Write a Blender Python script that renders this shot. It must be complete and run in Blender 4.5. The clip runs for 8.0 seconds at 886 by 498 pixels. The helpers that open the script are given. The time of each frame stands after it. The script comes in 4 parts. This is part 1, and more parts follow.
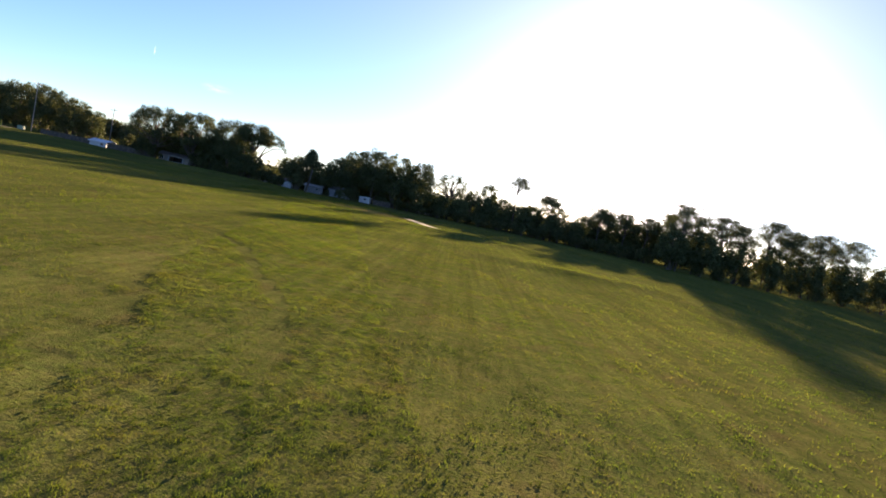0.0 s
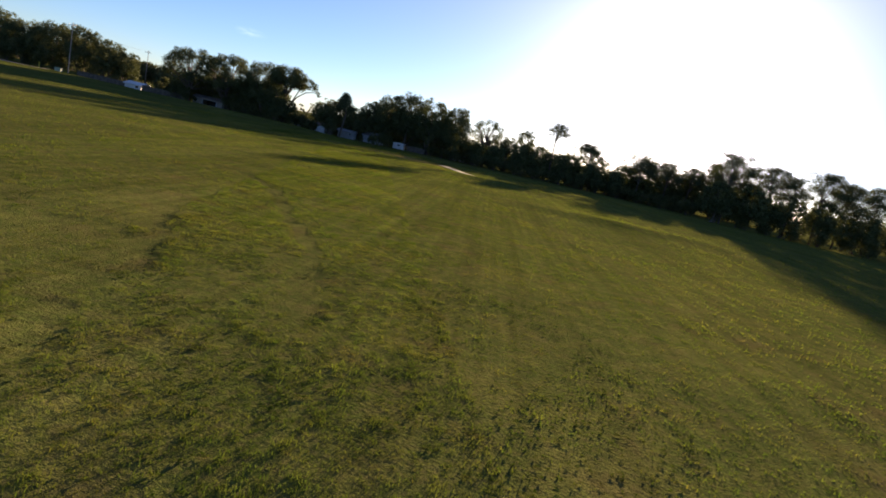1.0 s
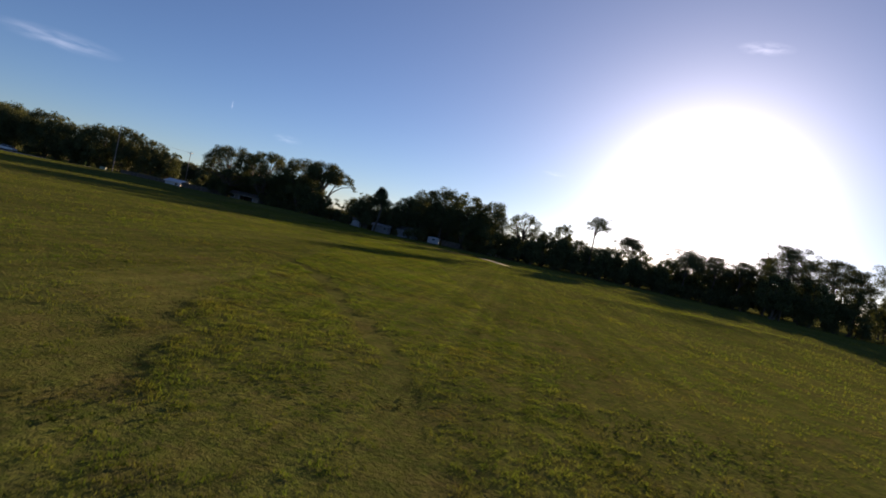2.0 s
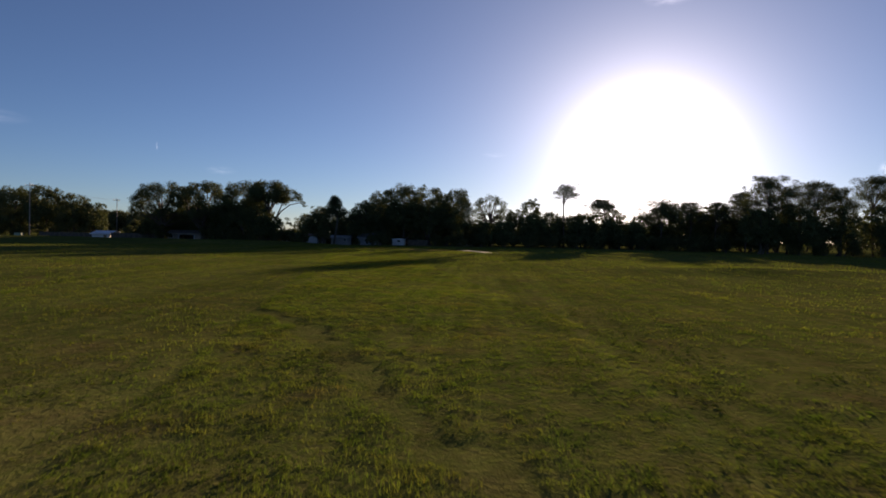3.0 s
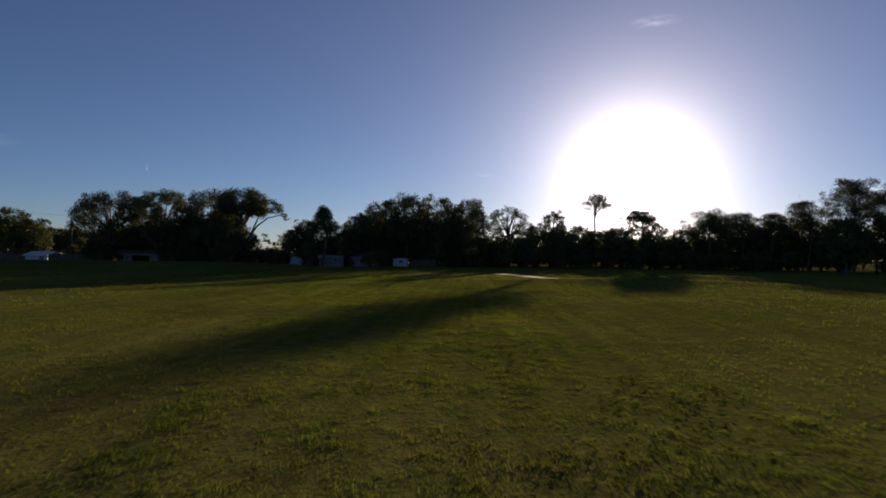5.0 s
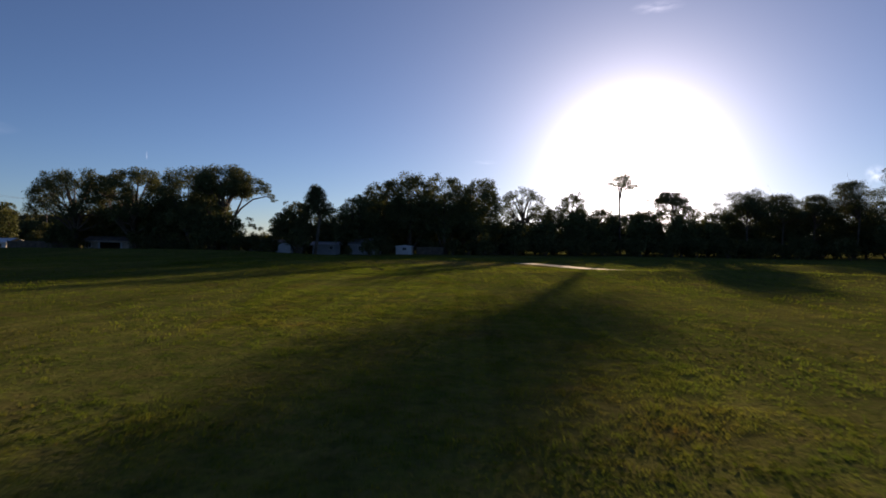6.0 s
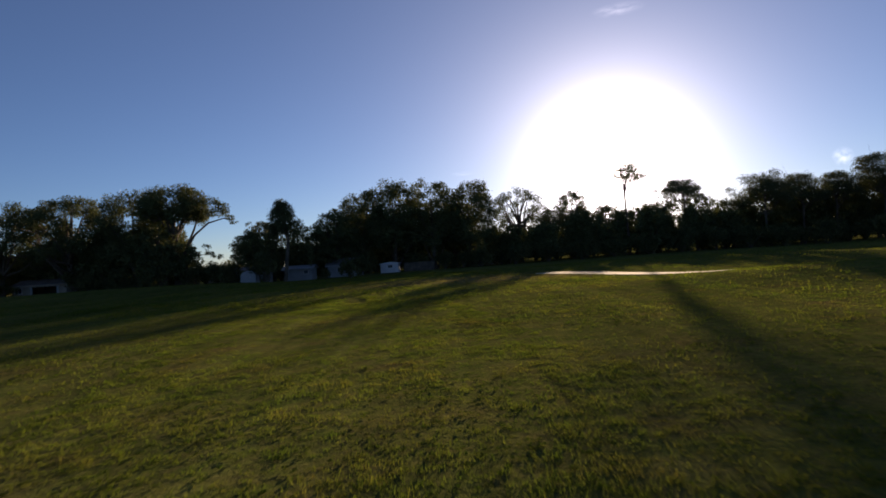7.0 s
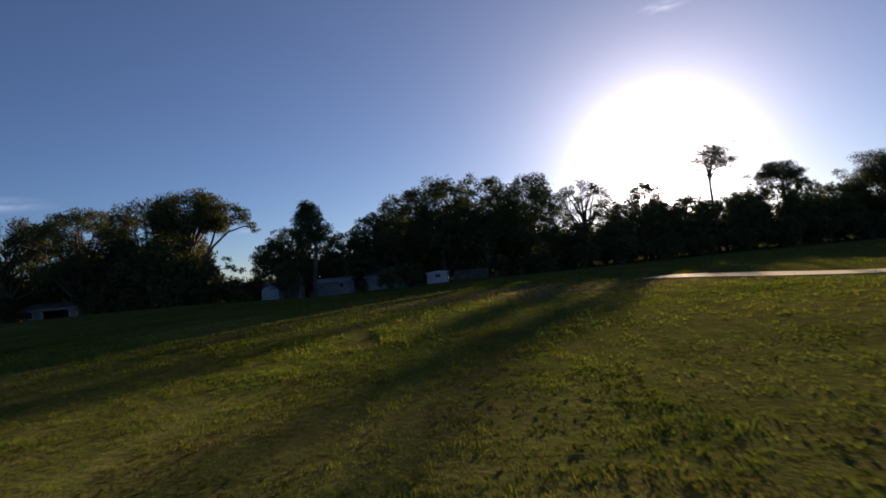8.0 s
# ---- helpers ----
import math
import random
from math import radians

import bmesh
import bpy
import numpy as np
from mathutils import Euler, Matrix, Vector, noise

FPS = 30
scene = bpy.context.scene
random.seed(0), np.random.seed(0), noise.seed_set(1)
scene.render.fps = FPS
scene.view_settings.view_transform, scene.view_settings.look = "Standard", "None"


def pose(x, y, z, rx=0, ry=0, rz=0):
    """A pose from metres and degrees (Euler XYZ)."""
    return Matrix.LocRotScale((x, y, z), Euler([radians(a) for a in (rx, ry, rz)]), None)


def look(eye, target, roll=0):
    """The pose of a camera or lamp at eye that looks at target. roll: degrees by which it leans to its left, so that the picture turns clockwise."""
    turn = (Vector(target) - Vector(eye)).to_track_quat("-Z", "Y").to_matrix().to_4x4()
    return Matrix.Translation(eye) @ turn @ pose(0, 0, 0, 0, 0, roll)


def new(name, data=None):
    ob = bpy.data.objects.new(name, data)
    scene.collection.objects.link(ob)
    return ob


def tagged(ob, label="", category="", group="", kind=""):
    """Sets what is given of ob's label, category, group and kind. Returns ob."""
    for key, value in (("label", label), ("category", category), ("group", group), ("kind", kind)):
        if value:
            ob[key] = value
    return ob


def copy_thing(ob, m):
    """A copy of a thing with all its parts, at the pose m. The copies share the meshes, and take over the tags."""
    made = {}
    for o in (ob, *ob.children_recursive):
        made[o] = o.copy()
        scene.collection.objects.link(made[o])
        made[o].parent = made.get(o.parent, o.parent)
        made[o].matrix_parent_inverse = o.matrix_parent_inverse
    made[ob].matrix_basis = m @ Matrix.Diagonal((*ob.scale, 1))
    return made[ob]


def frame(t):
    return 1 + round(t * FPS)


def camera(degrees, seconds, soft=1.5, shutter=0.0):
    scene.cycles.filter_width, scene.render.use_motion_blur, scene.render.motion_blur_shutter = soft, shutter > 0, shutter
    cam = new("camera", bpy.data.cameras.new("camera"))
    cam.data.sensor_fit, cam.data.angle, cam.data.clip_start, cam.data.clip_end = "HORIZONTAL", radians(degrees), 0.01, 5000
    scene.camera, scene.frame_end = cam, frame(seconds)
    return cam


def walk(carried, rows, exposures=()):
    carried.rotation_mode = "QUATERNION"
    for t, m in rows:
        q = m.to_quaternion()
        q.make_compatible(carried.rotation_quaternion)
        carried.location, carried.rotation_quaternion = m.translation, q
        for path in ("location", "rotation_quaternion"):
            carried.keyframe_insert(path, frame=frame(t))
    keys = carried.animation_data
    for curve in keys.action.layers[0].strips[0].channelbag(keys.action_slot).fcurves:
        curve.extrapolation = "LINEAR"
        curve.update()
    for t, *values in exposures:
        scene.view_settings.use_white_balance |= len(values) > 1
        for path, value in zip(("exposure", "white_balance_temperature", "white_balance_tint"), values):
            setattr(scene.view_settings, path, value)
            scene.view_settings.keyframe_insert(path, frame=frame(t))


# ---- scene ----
cam = camera(75.0, 8.0, soft=1.7, shutter=0.12)
PATH = [
    (0, (1.262, -1.374, 4.893), (1.23, 0.62, 4.732), 12.1),
    (0.5, (1.196, -0.717, 5.185), (1.161, 1.249, 4.822), 12.7),
    (1, (0.753, 0.71, 4.43), (0.652, 2.675, 4.074), 12.8),
    (1.5, (-0.081, 3.201, 3.287), (-0.351, 5.182, 3.257), 13.1),
    (1.7, (-0.85, 4.5, 3.1), (-1.128, 6.48, 3.06), 13.6),
    (2.8, (-5.512, 14.561, 2.359), (-5.662, 16.554, 2.303), 3.1),
    (3, (-6.192, 16.607, 2.352), (-6.309, 18.603, 2.307), 1.2),
    (3.5, (-7.791, 22.251, 2.337), (-7.892, 24.248, 2.288), -0.1),
    (4, (-9.276, 28.274, 2.322), (-9.372, 30.271, 2.365), 0.4),
    (4.5, (-10.629, 34.617, 2.269), (-10.717, 36.615, 2.31), 0.8),
    (6, (-13.918, 54.156, 1.928), (-14.008, 56.154, 1.909), 0.7),
    (6.5, (-14.837, 60.66, 1.846), (-14.916, 62.658, 1.875), -0.1),
    (7, (-15.652, 67.196, 1.852), (-15.684, 69.195, 1.878), -3.9),
    (7.5, (-16.113, 73.675, 1.878), (-16.13, 75.675, 1.905), -5.9),
    (8, (-16.647, 80.201, 1.564), (-16.848, 82.19, 1.636), -5.8),
]
walk(cam, [(t, look(eye, target, roll)) for t, eye, target, roll in PATH],
     exposures=[(t, stops + 0.2, 7250, 27) for t, stops in ((0.0, 2.35), (0.5, 2.0), (1.0, 1.75), (1.5, 1.4), (1.7, 1.25), (2.8, 0.8), (3.5, 0.68), (4.0, 0.54),
                (4.7, 0.38), (5.8, 0.74), (6.5, 0.88), (7.2, 0.88), (8.0, 0.83))])

# ---- sky and sun ----
SUN_AZ, SUN_EL = radians(15.9), radians(7.4)
SUN_DIR = Vector((math.sin(SUN_AZ) * math.cos(SUN_EL), math.cos(SUN_AZ) * math.cos(SUN_EL), math.sin(SUN_EL)))
world = bpy.data.worlds.new("sky")
scene.world = world
world.use_nodes = True
wn, wl = world.node_tree.nodes, world.node_tree.links
sky = wn.new("ShaderNodeTexSky")
sky.sky_type, sky.sun_disc = "NISHITA", False
sky.sun_elevation, sky.sun_rotation = SUN_EL, SUN_AZ
sky.air_density, sky.dust_density, sky.ozone_density, sky.altitude = 0.72, 0.12, 4.0, 0
bg = wn["Background"]
bg.inputs[1].default_value = 0.055


def direction(az, el):
    a, e = radians(az), radians(el)
    return Vector((math.sin(a) * math.cos(e), math.cos(a) * math.cos(e), math.sin(e)))


def cloud_layer(colour, wisps):
    """Thin torn cirrus: each wisp is a soft patch of stretched noise round one direction of the sky."""
    coord = wn.new("ShaderNodeTexCoord")
    for az, el, wide, high, amount in wisps:
        d = direction(az, el)
        right = Vector((math.cos(radians(az)), -math.sin(radians(az)), 0))
        up = right.cross(d)
        dots = []
        for axis, size in ((right, wide), (up, high)):
            dot = wn.new("ShaderNodeVectorMath")
            dot.operation = "DOT_PRODUCT"
            wl.new(coord.outputs["Generated"], dot.inputs[0])
            dot.inputs[1].default_value = axis / math.sin(radians(size))
            off = wn.new("ShaderNodeMath")
            off.operation = "SUBTRACT"
            wl.new(dot.outputs["Value"], off.inputs[0])
            off.inputs[1].default_value = d.dot(axis) / math.sin(radians(size))
            dots.append(off)
        comb = wn.new("ShaderNodeCombineXYZ")
        wl.new(dots[0].outputs[0], comb.inputs[0])
        wl.new(dots[1].outputs[0], comb.inputs[1])
        length = wn.new("ShaderNodeVectorMath")
        length.operation = "LENGTH"
        wl.new(comb.outputs[0], length.inputs[0])
        noise_t = wn.new("ShaderNodeTexNoise")
        noise_t.inputs["Scale"].default_value, noise_t.inputs["Detail"].default_value = 1.6, 5
        wl.new(comb.outputs[0], noise_t.inputs["Vector"])
        mask = wn.new("ShaderNodeMapRange")
        mask.interpolation_type = "SMOOTHSTEP"
        mask.inputs[1].default_value, mask.inputs[2].default_value = 1.0, 0.1
        wl.new(length.outputs["Value"], mask.inputs[0])
        torn = wn.new("ShaderNodeMapRange")
        torn.inputs[1].default_value, torn.inputs[2].default_value, torn.inputs[4].default_value = 0.36, 0.72, amount
        wl.new(noise_t.outputs["Fac"], torn.inputs[0])
        both = wn.new("ShaderNodeMath")
        both.operation = "MULTIPLY"
        wl.new(mask.outputs[0], both.inputs[0])
        wl.new(torn.outputs[0], both.inputs[1])
        mix = wn.new("ShaderNodeMix")
        mix.data_type, mix.blend_type = "RGBA", "ADD"
        wl.new(both.outputs[0], mix.inputs["Factor"])
        wl.new(colour, mix.inputs["A"])
        mix.inputs["B"].default_value = (5.0, 5.2, 5.6, 1)
        colour = mix.outputs["Result"]
    return colour


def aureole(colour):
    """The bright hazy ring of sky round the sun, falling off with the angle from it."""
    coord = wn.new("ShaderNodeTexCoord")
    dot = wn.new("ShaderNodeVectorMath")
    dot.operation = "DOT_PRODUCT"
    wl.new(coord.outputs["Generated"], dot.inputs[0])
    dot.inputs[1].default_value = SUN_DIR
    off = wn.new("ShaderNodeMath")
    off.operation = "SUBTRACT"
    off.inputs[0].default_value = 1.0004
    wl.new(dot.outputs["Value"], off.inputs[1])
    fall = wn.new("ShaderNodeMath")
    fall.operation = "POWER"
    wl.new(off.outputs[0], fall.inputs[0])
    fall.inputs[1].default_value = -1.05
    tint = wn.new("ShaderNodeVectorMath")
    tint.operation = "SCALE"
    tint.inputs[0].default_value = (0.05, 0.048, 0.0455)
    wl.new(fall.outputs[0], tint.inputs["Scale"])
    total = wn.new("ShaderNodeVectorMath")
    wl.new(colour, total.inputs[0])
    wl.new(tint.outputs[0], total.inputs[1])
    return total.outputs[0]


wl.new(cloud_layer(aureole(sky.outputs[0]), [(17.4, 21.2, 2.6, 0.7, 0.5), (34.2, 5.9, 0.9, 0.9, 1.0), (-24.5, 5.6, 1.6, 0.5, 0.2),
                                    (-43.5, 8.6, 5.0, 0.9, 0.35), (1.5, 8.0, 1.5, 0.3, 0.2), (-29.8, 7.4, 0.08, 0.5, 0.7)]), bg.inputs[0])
sun = new("sun", bpy.data.lights.new("sun", "SUN"))
sun.data.energy, sun.data.angle, sun.data.color = 5.0, radians(0.6), (1.0, 0.82, 0.54)
sun.matrix_world = look((60, 200, 60), Vector((60, 200, 60)) - SUN_DIR)


# ---- materials ----
def material(name, stops, scale=4.0, rough=0.9, bump=0.0, bump_scale=30.0, fine=None, translucent=0.0, tint=(1, 1, 1), island=0.0, metal=0.0, spec=0.3):
    """Noise-driven colour at two scales, with relief; translucent: share of light that passes through leaves."""
    m = bpy.data.materials.new(name)
    m.use_nodes = True
    n, l = m.node_tree.nodes, m.node_tree.links
    p = n["Principled BSDF"]
    p.inputs["Roughness"].default_value, p.inputs["Metallic"].default_value, p.inputs["Specular IOR Level"].default_value = rough, metal, spec
    tc = n.new("ShaderNodeTexCoord")
    big = n.new("ShaderNodeTexNoise")
    big.inputs["Scale"].default_value, big.inputs["Detail"].default_value = scale, 6
    l.new(tc.outputs["Object"], big.inputs["Vector"])
    small = n.new("ShaderNodeTexNoise")
    small.inputs["Scale"].default_value, small.inputs["Detail"].default_value = fine or scale * 9, 4
    l.new(tc.outputs["Object"], small.inputs["Vector"])
    mix = n.new("ShaderNodeMath")
    mix.operation = "MULTIPLY_ADD"
    l.new(small.outputs["Fac"], mix.inputs[0])
    mix.inputs[1].default_value = 0.45
    half = n.new("ShaderNodeMath")
    half.operation = "MULTIPLY_ADD"
    l.new(big.outputs["Fac"], half.inputs[0])
    half.inputs[1].default_value, half.inputs[2].default_value = 0.9, -0.18
    l.new(half.outputs[0], mix.inputs[2])
    fac = mix.outputs[0]
    if island:
        geo = n.new("ShaderNodeNewGeometry")
        add = n.new("ShaderNodeMath")
        add.operation = "MULTIPLY_ADD"
        l.new(geo.outputs["Random Per Island"], add.inputs[0])
        add.inputs[1].default_value = island
        sub = n.new("ShaderNodeMath")
        sub.operation = "SUBTRACT"
        l.new(fac, sub.inputs[0])
        sub.inputs[1].default_value = island / 2
        l.new(sub.outputs[0], add.inputs[2])
        fac = add.outputs[0]
    ramp = n.new("ShaderNodeValToRGB")
    el = ramp.color_ramp.elements
    while len(el) < len(stops):
        el.new(0.5)
    for e, (pos, col) in zip(el, stops):
        e.position, e.color = pos, (*col, 1)
    l.new(fac, ramp.inputs[0])
    l.new(ramp.outputs[0], p.inputs["Base Color"])
    if bump:
        bn = n.new("ShaderNodeTexNoise")
        bn.inputs["Scale"].default_value, bn.inputs["Detail"].default_value = bump_scale, 5
        l.new(tc.outputs["Object"], bn.inputs["Vector"])
        bp = n.new("ShaderNodeBump")
        bp.inputs["Strength"].default_value, bp.inputs["Distance"].default_value = 0.6, bump
        l.new(bn.outputs["Fac"], bp.inputs["Height"])
        l.new(bp.outputs[0], p.inputs["Normal"])
    if translucent:
        tr = n.new("ShaderNodeBsdfTranslucent")
        mul = n.new("ShaderNodeMix")
        mul.data_type, mul.blend_type = "RGBA", "MULTIPLY"
        mul.inputs["Factor"].default_value = 1
        l.new(ramp.outputs[0], mul.inputs["A"])
        mul.inputs["B"].default_value = (*tint, 1)
        l.new(mul.outputs["Result"], tr.inputs["Color"])
        sh = n.new("ShaderNodeMixShader")
        sh.inputs[0].default_value = translucent
        l.new(p.outputs[0], sh.inputs[1])
        l.new(tr.outputs[0], sh.inputs[2])
        l.new(sh.outputs[0], n["Material Output"].inputs[0])
    return m


def turf_nodes(m):
    """Noise and ramp makers for the lawn's two materials, which share their patches, stripes and bare spots."""
    n, l = m.node_tree.nodes, m.node_tree.links
    tc = n.new("ShaderNodeTexCoord")

    def tex(scale, detail=5, squash=None):
        t = n.new("ShaderNodeTexNoise")
        t.inputs["Scale"].default_value, t.inputs["Detail"].default_value = scale, detail
        src = tc.outputs["Object"]
        if squash:
            mp = n.new("ShaderNodeMapping")
            mp.inputs["Rotation"].default_value = (0, 0, radians(squash[1]))
            mp.inputs["Scale"].default_value = squash[0]
            l.new(src, mp.inputs["Vector"])
            src = mp.outputs[0]
        l.new(src, t.inputs["Vector"])
        return t.outputs["Fac"]

    def ramp(fac, stops):
        r = n.new("ShaderNodeValToRGB")
        while len(r.color_ramp.elements) < len(stops):
            r.color_ramp.elements.new(0.5)
        for e, (pos, col) in zip(r.color_ramp.elements, stops):
            e.position, e.color = pos, (*((col,) * 3 if isinstance(col, float) else col), 1)
        l.new(fac, r.inputs[0])
        return r.outputs[0]

    def blend(a, b, fac, kind="MIX"):
        x = n.new("ShaderNodeMix")
        x.data_type, x.blend_type = "RGBA", kind
        if isinstance(fac, float):
            x.inputs["Factor"].default_value = fac
        else:
            l.new(fac, x.inputs["Factor"])
        l.new(a, x.inputs["A"])
        l.new(b, x.inputs["B"])
        return x.outputs["Result"]

    patch = ramp(tex(0.13, 6), [(0.34, (0.068, 0.094, 0.021)), (0.5, (0.1, 0.121, 0.028)), (0.64, (0.146, 0.15, 0.04))])
    clump = ramp(tex(1.7, 6), [(0.34, (0.058, 0.088, 0.02)), (0.5, (0.1, 0.121, 0.028)), (0.68, (0.152, 0.154, 0.042))])
    green = blend(patch, clump, 0.55)
    dry = ramp(tex(3.2, 5), [(0.36, (0.11, 0.09, 0.032)), (0.66, (0.195, 0.165, 0.062))])
    green = blend(green, dry, ramp(tex(0.37, 7), [(0.54, 0.0), (0.74, 0.4)]))
    rust = ramp(tex(11.0, 4), [(0.38, (0.075, 0.05, 0.026)), (0.64, (0.17, 0.105, 0.06))])
    green = blend(green, rust, ramp(tex(0.62, 7), [(0.56, 0.0), (0.7, 0.36)]))
    # the bare, dried-out ground beside the concrete strip
    place = n.new("ShaderNodeVectorMath")
    place.operation = "SUBTRACT"
    l.new(tc.outputs["Object"], place.inputs[0])
    place.inputs[1].default_value = (-15.0, 109.0, 0)
    flat = n.new("ShaderNodeVectorMath")
    flat.operation = "MULTIPLY"
    l.new(place.outputs[0], flat.inputs[0])
    flat.inputs[1].default_value = (1 / 11, 1 / 9, 0)
    away = n.new("ShaderNodeVectorMath")
    away.operation = "LENGTH"
    l.new(flat.outputs[0], away.inputs[0])
    edge = n.new("ShaderNodeMath")
    edge.operation = "ADD"
    l.new(away.outputs["Value"], edge.inputs[0])
    l.new(tex(0.22, 5), edge.inputs[1])
    half = n.new("ShaderNodeMath")
    half.operation = "MULTIPLY"
    half.inputs[1].default_value = 0.5
    l.new(edge.outputs[0], half.inputs[0])
    straw = ramp(tex(2.2, 6), [(0.34, (0.13, 0.1, 0.055)), (0.66, (0.24, 0.19, 0.11))])
    green = blend(green, straw, ramp(half.outputs[0], [(0.48, 0.62), (0.74, 0.0)]))
    stripe = ramp(tex(1.0, 2, ((0.9, 0.02, 1), -17)), [(0.38, 0.91), (0.62, 1.06)])
    wide = ramp(tex(1.0, 2, ((0.16, 0.01, 1), -17)), [(0.4, 0.93), (0.6, 1.06)])
    rib = ramp(tex(1.0, 2, ((2.7, 0.045, 1), -18)), [(0.38, 0.9), (0.6, 1.07)])
    green = blend(blend(blend(green, stripe, 1.0, "MULTIPLY"), wide, 1.0, "MULTIPLY"), rib, 1.0, "MULTIPLY")
    return tex, ramp, blend, green


def lawn_material():
    """The turf's base: thatch and soil between the blades, uneven underfoot."""
    m = bpy.data.materials.new("lawn")
    m.use_nodes = True
    n, l = m.node_tree.nodes, m.node_tree.links
    tex, ramp, blend, green = turf_nodes(m)
    n.remove(n["Principled BSDF"])
    p = n.new("ShaderNodeBsdfDiffuse")
    l.new(p.outputs[0], n["Material Output"].inputs[0])
    thatch = ramp(tex(9.0, 6), [(0.35, (0.03, 0.026, 0.013)), (0.65, (0.12, 0.096, 0.045))])
    l.new(blend(green, thatch, ramp(tex(7.0, 6), [(0.36, 0.08), (0.66, 0.5)])), p.inputs["Color"])
    add = n.new("ShaderNodeMath")
    add.operation = "MULTIPLY_ADD"
    l.new(tex(48.0, 4), add.inputs[0])
    add.inputs[1].default_value = 0.5
    l.new(tex(13.0, 6), add.inputs[2])
    bp = n.new("ShaderNodeBump")
    bp.inputs["Strength"].default_value, bp.inputs["Distance"].default_value = 1.0, 0.045
    l.new(add.outputs[0], bp.inputs["Height"])
    l.new(bp.outputs[0], p.inputs["Normal"])
    return m


def grass_material():
    """Thin blades, part of the light passing through; each blade a little greener, drier or darker."""
    m = bpy.data.materials.new("grass_blades")
    m.use_nodes = True
    n, l = m.node_tree.nodes, m.node_tree.links
    tex, ramp, blend, green = turf_nodes(m)
    p = n["Principled BSDF"]
    p.inputs["Roughness"].default_value, p.inputs["Specular IOR Level"].default_value = 0.95, 0.0
    geo = n.new("ShaderNodeNewGeometry")
    each = ramp(geo.outputs["Random Per Island"], [(0.0, (0.84, 0.86, 0.8)), (0.5, (0.97, 0.97, 0.9)), (0.9, (1.08, 1.05, 0.95))])
    col = blend(green, each, 1.0, "MULTIPLY")
    # each tuft keeps a colour of its own, from deep green weed to straw
    tuft = n.new("ShaderNodeAttribute")
    tuft.attribute_name = "tuft"
    own = ramp(tuft.outputs["Fac"], [(0.0, (0.55, 0.68, 0.6)), (0.3, (0.8, 0.92, 0.76)), (0.62, (1.0, 0.97, 0.92)), (0.85, (1.16, 1.02, 1.0)), (1.0, (1.24, 0.94, 1.0))])
    col = blend(col, own, 1.0, "MULTIPLY")
    # trodden lines: the blades there are brown and muddy
    wear = n.new("ShaderNodeAttribute")
    wear.attribute_name = "wear"
    mud = ramp(tex(5.0, 4), [(0.35, (0.03, 0.027, 0.018)), (0.65, (0.06, 0.05, 0.03))])
    col = blend(col, mud, ramp(wear.outputs["Fac"], [(0.05, 0.0), (0.75, 0.85)]))
    l.new(col, p.inputs["Base Color"])
    tr = n.new("ShaderNodeBsdfTranslucent")
    warm = n.new("ShaderNodeRGB")
    warm.outputs[0].default_value = (1.3, 1.48, 0.8, 1)
    l.new(blend(col, warm.outputs[0], 1.0, "MULTIPLY"), tr.inputs["Color"])
    sh = n.new("ShaderNodeMixShader")
    sh.inputs[0].default_value = 0.4
    l.new(p.outputs[0], sh.inputs[1])
    l.new(tr.outputs[0], sh.inputs[2])
    l.new(sh.outputs[0], n["Material Output"].inputs[0])
    return m


LAWN = lawn_material()
GRASS = grass_material()
OAK = material("oak_leaves", [(0.25, (0.05, 0.062, 0.028)), (0.5, (0.085, 0.1, 0.042)), (0.8, (0.13, 0.135, 0.06))], scale=0.3, fine=4, rough=0.8, spec=0.08,
               translucent=0.14, tint=(1.5, 1.5, 1.0), island=0.3)
PINE = material("pine_needles", [(0.25, (0.046, 0.058, 0.03)), (0.55, (0.076, 0.092, 0.045)), (0.8, (0.115, 0.125, 0.062))], scale=0.4, fine=5, rough=0.8, spec=0.08,
                translucent=0.16, tint=(1.5, 1.45, 1.0), island=0.3)
SCRUB = material("scrub_leaves", [(0.25, (0.042, 0.054, 0.024)), (0.5, (0.08, 0.09, 0.037)), (0.8, (0.14, 0.125, 0.055))], scale=0.4, fine=5, rough=0.8, spec=0.08,
                 translucent=0.18, tint=(1.35, 1.35, 0.95), island=0.35)
BARK = material("bark", [(0.3, (0.05, 0.04, 0.032)), (0.55, (0.11, 0.09, 0.07)), (0.8, (0.18, 0.155, 0.13))], scale=1.5, fine=14, rough=0.95, bump=0.03, bump_scale=9)
CONCRETE = material("concrete", [(0.3, (0.42, 0.36, 0.24)), (0.6, (0.55, 0.48, 0.33)), (0.8, (0.62, 0.55, 0.4))], scale=0.7, fine=25, rough=0.92, bump=0.004, bump_scale=60, spec=0.02)
GRAVEL = material("gravel", [(0.3, (0.13, 0.11, 0.09)), (0.55, (0.22, 0.19, 0.16)), (0.8, (0.32, 0.29, 0.25))], scale=0.3, fine=14, rough=0.95, bump=0.03, bump_scale=14)
WHITE = material("white_paint", [(0.3, (0.4, 0.41, 0.43)), (0.6, (0.52, 0.53, 0.55)), (0.85, (0.6, 0.6, 0.6))], scale=0.8, fine=20, rough=0.6, bump=0.004, bump_scale=12)
PALE = material("pale_siding", [(0.3, (0.2, 0.212, 0.235)), (0.6, (0.27, 0.285, 0.305)), (0.85, (0.33, 0.343, 0.36))], scale=0.6, fine=16, rough=0.75, bump=0.006, bump_scale=10)
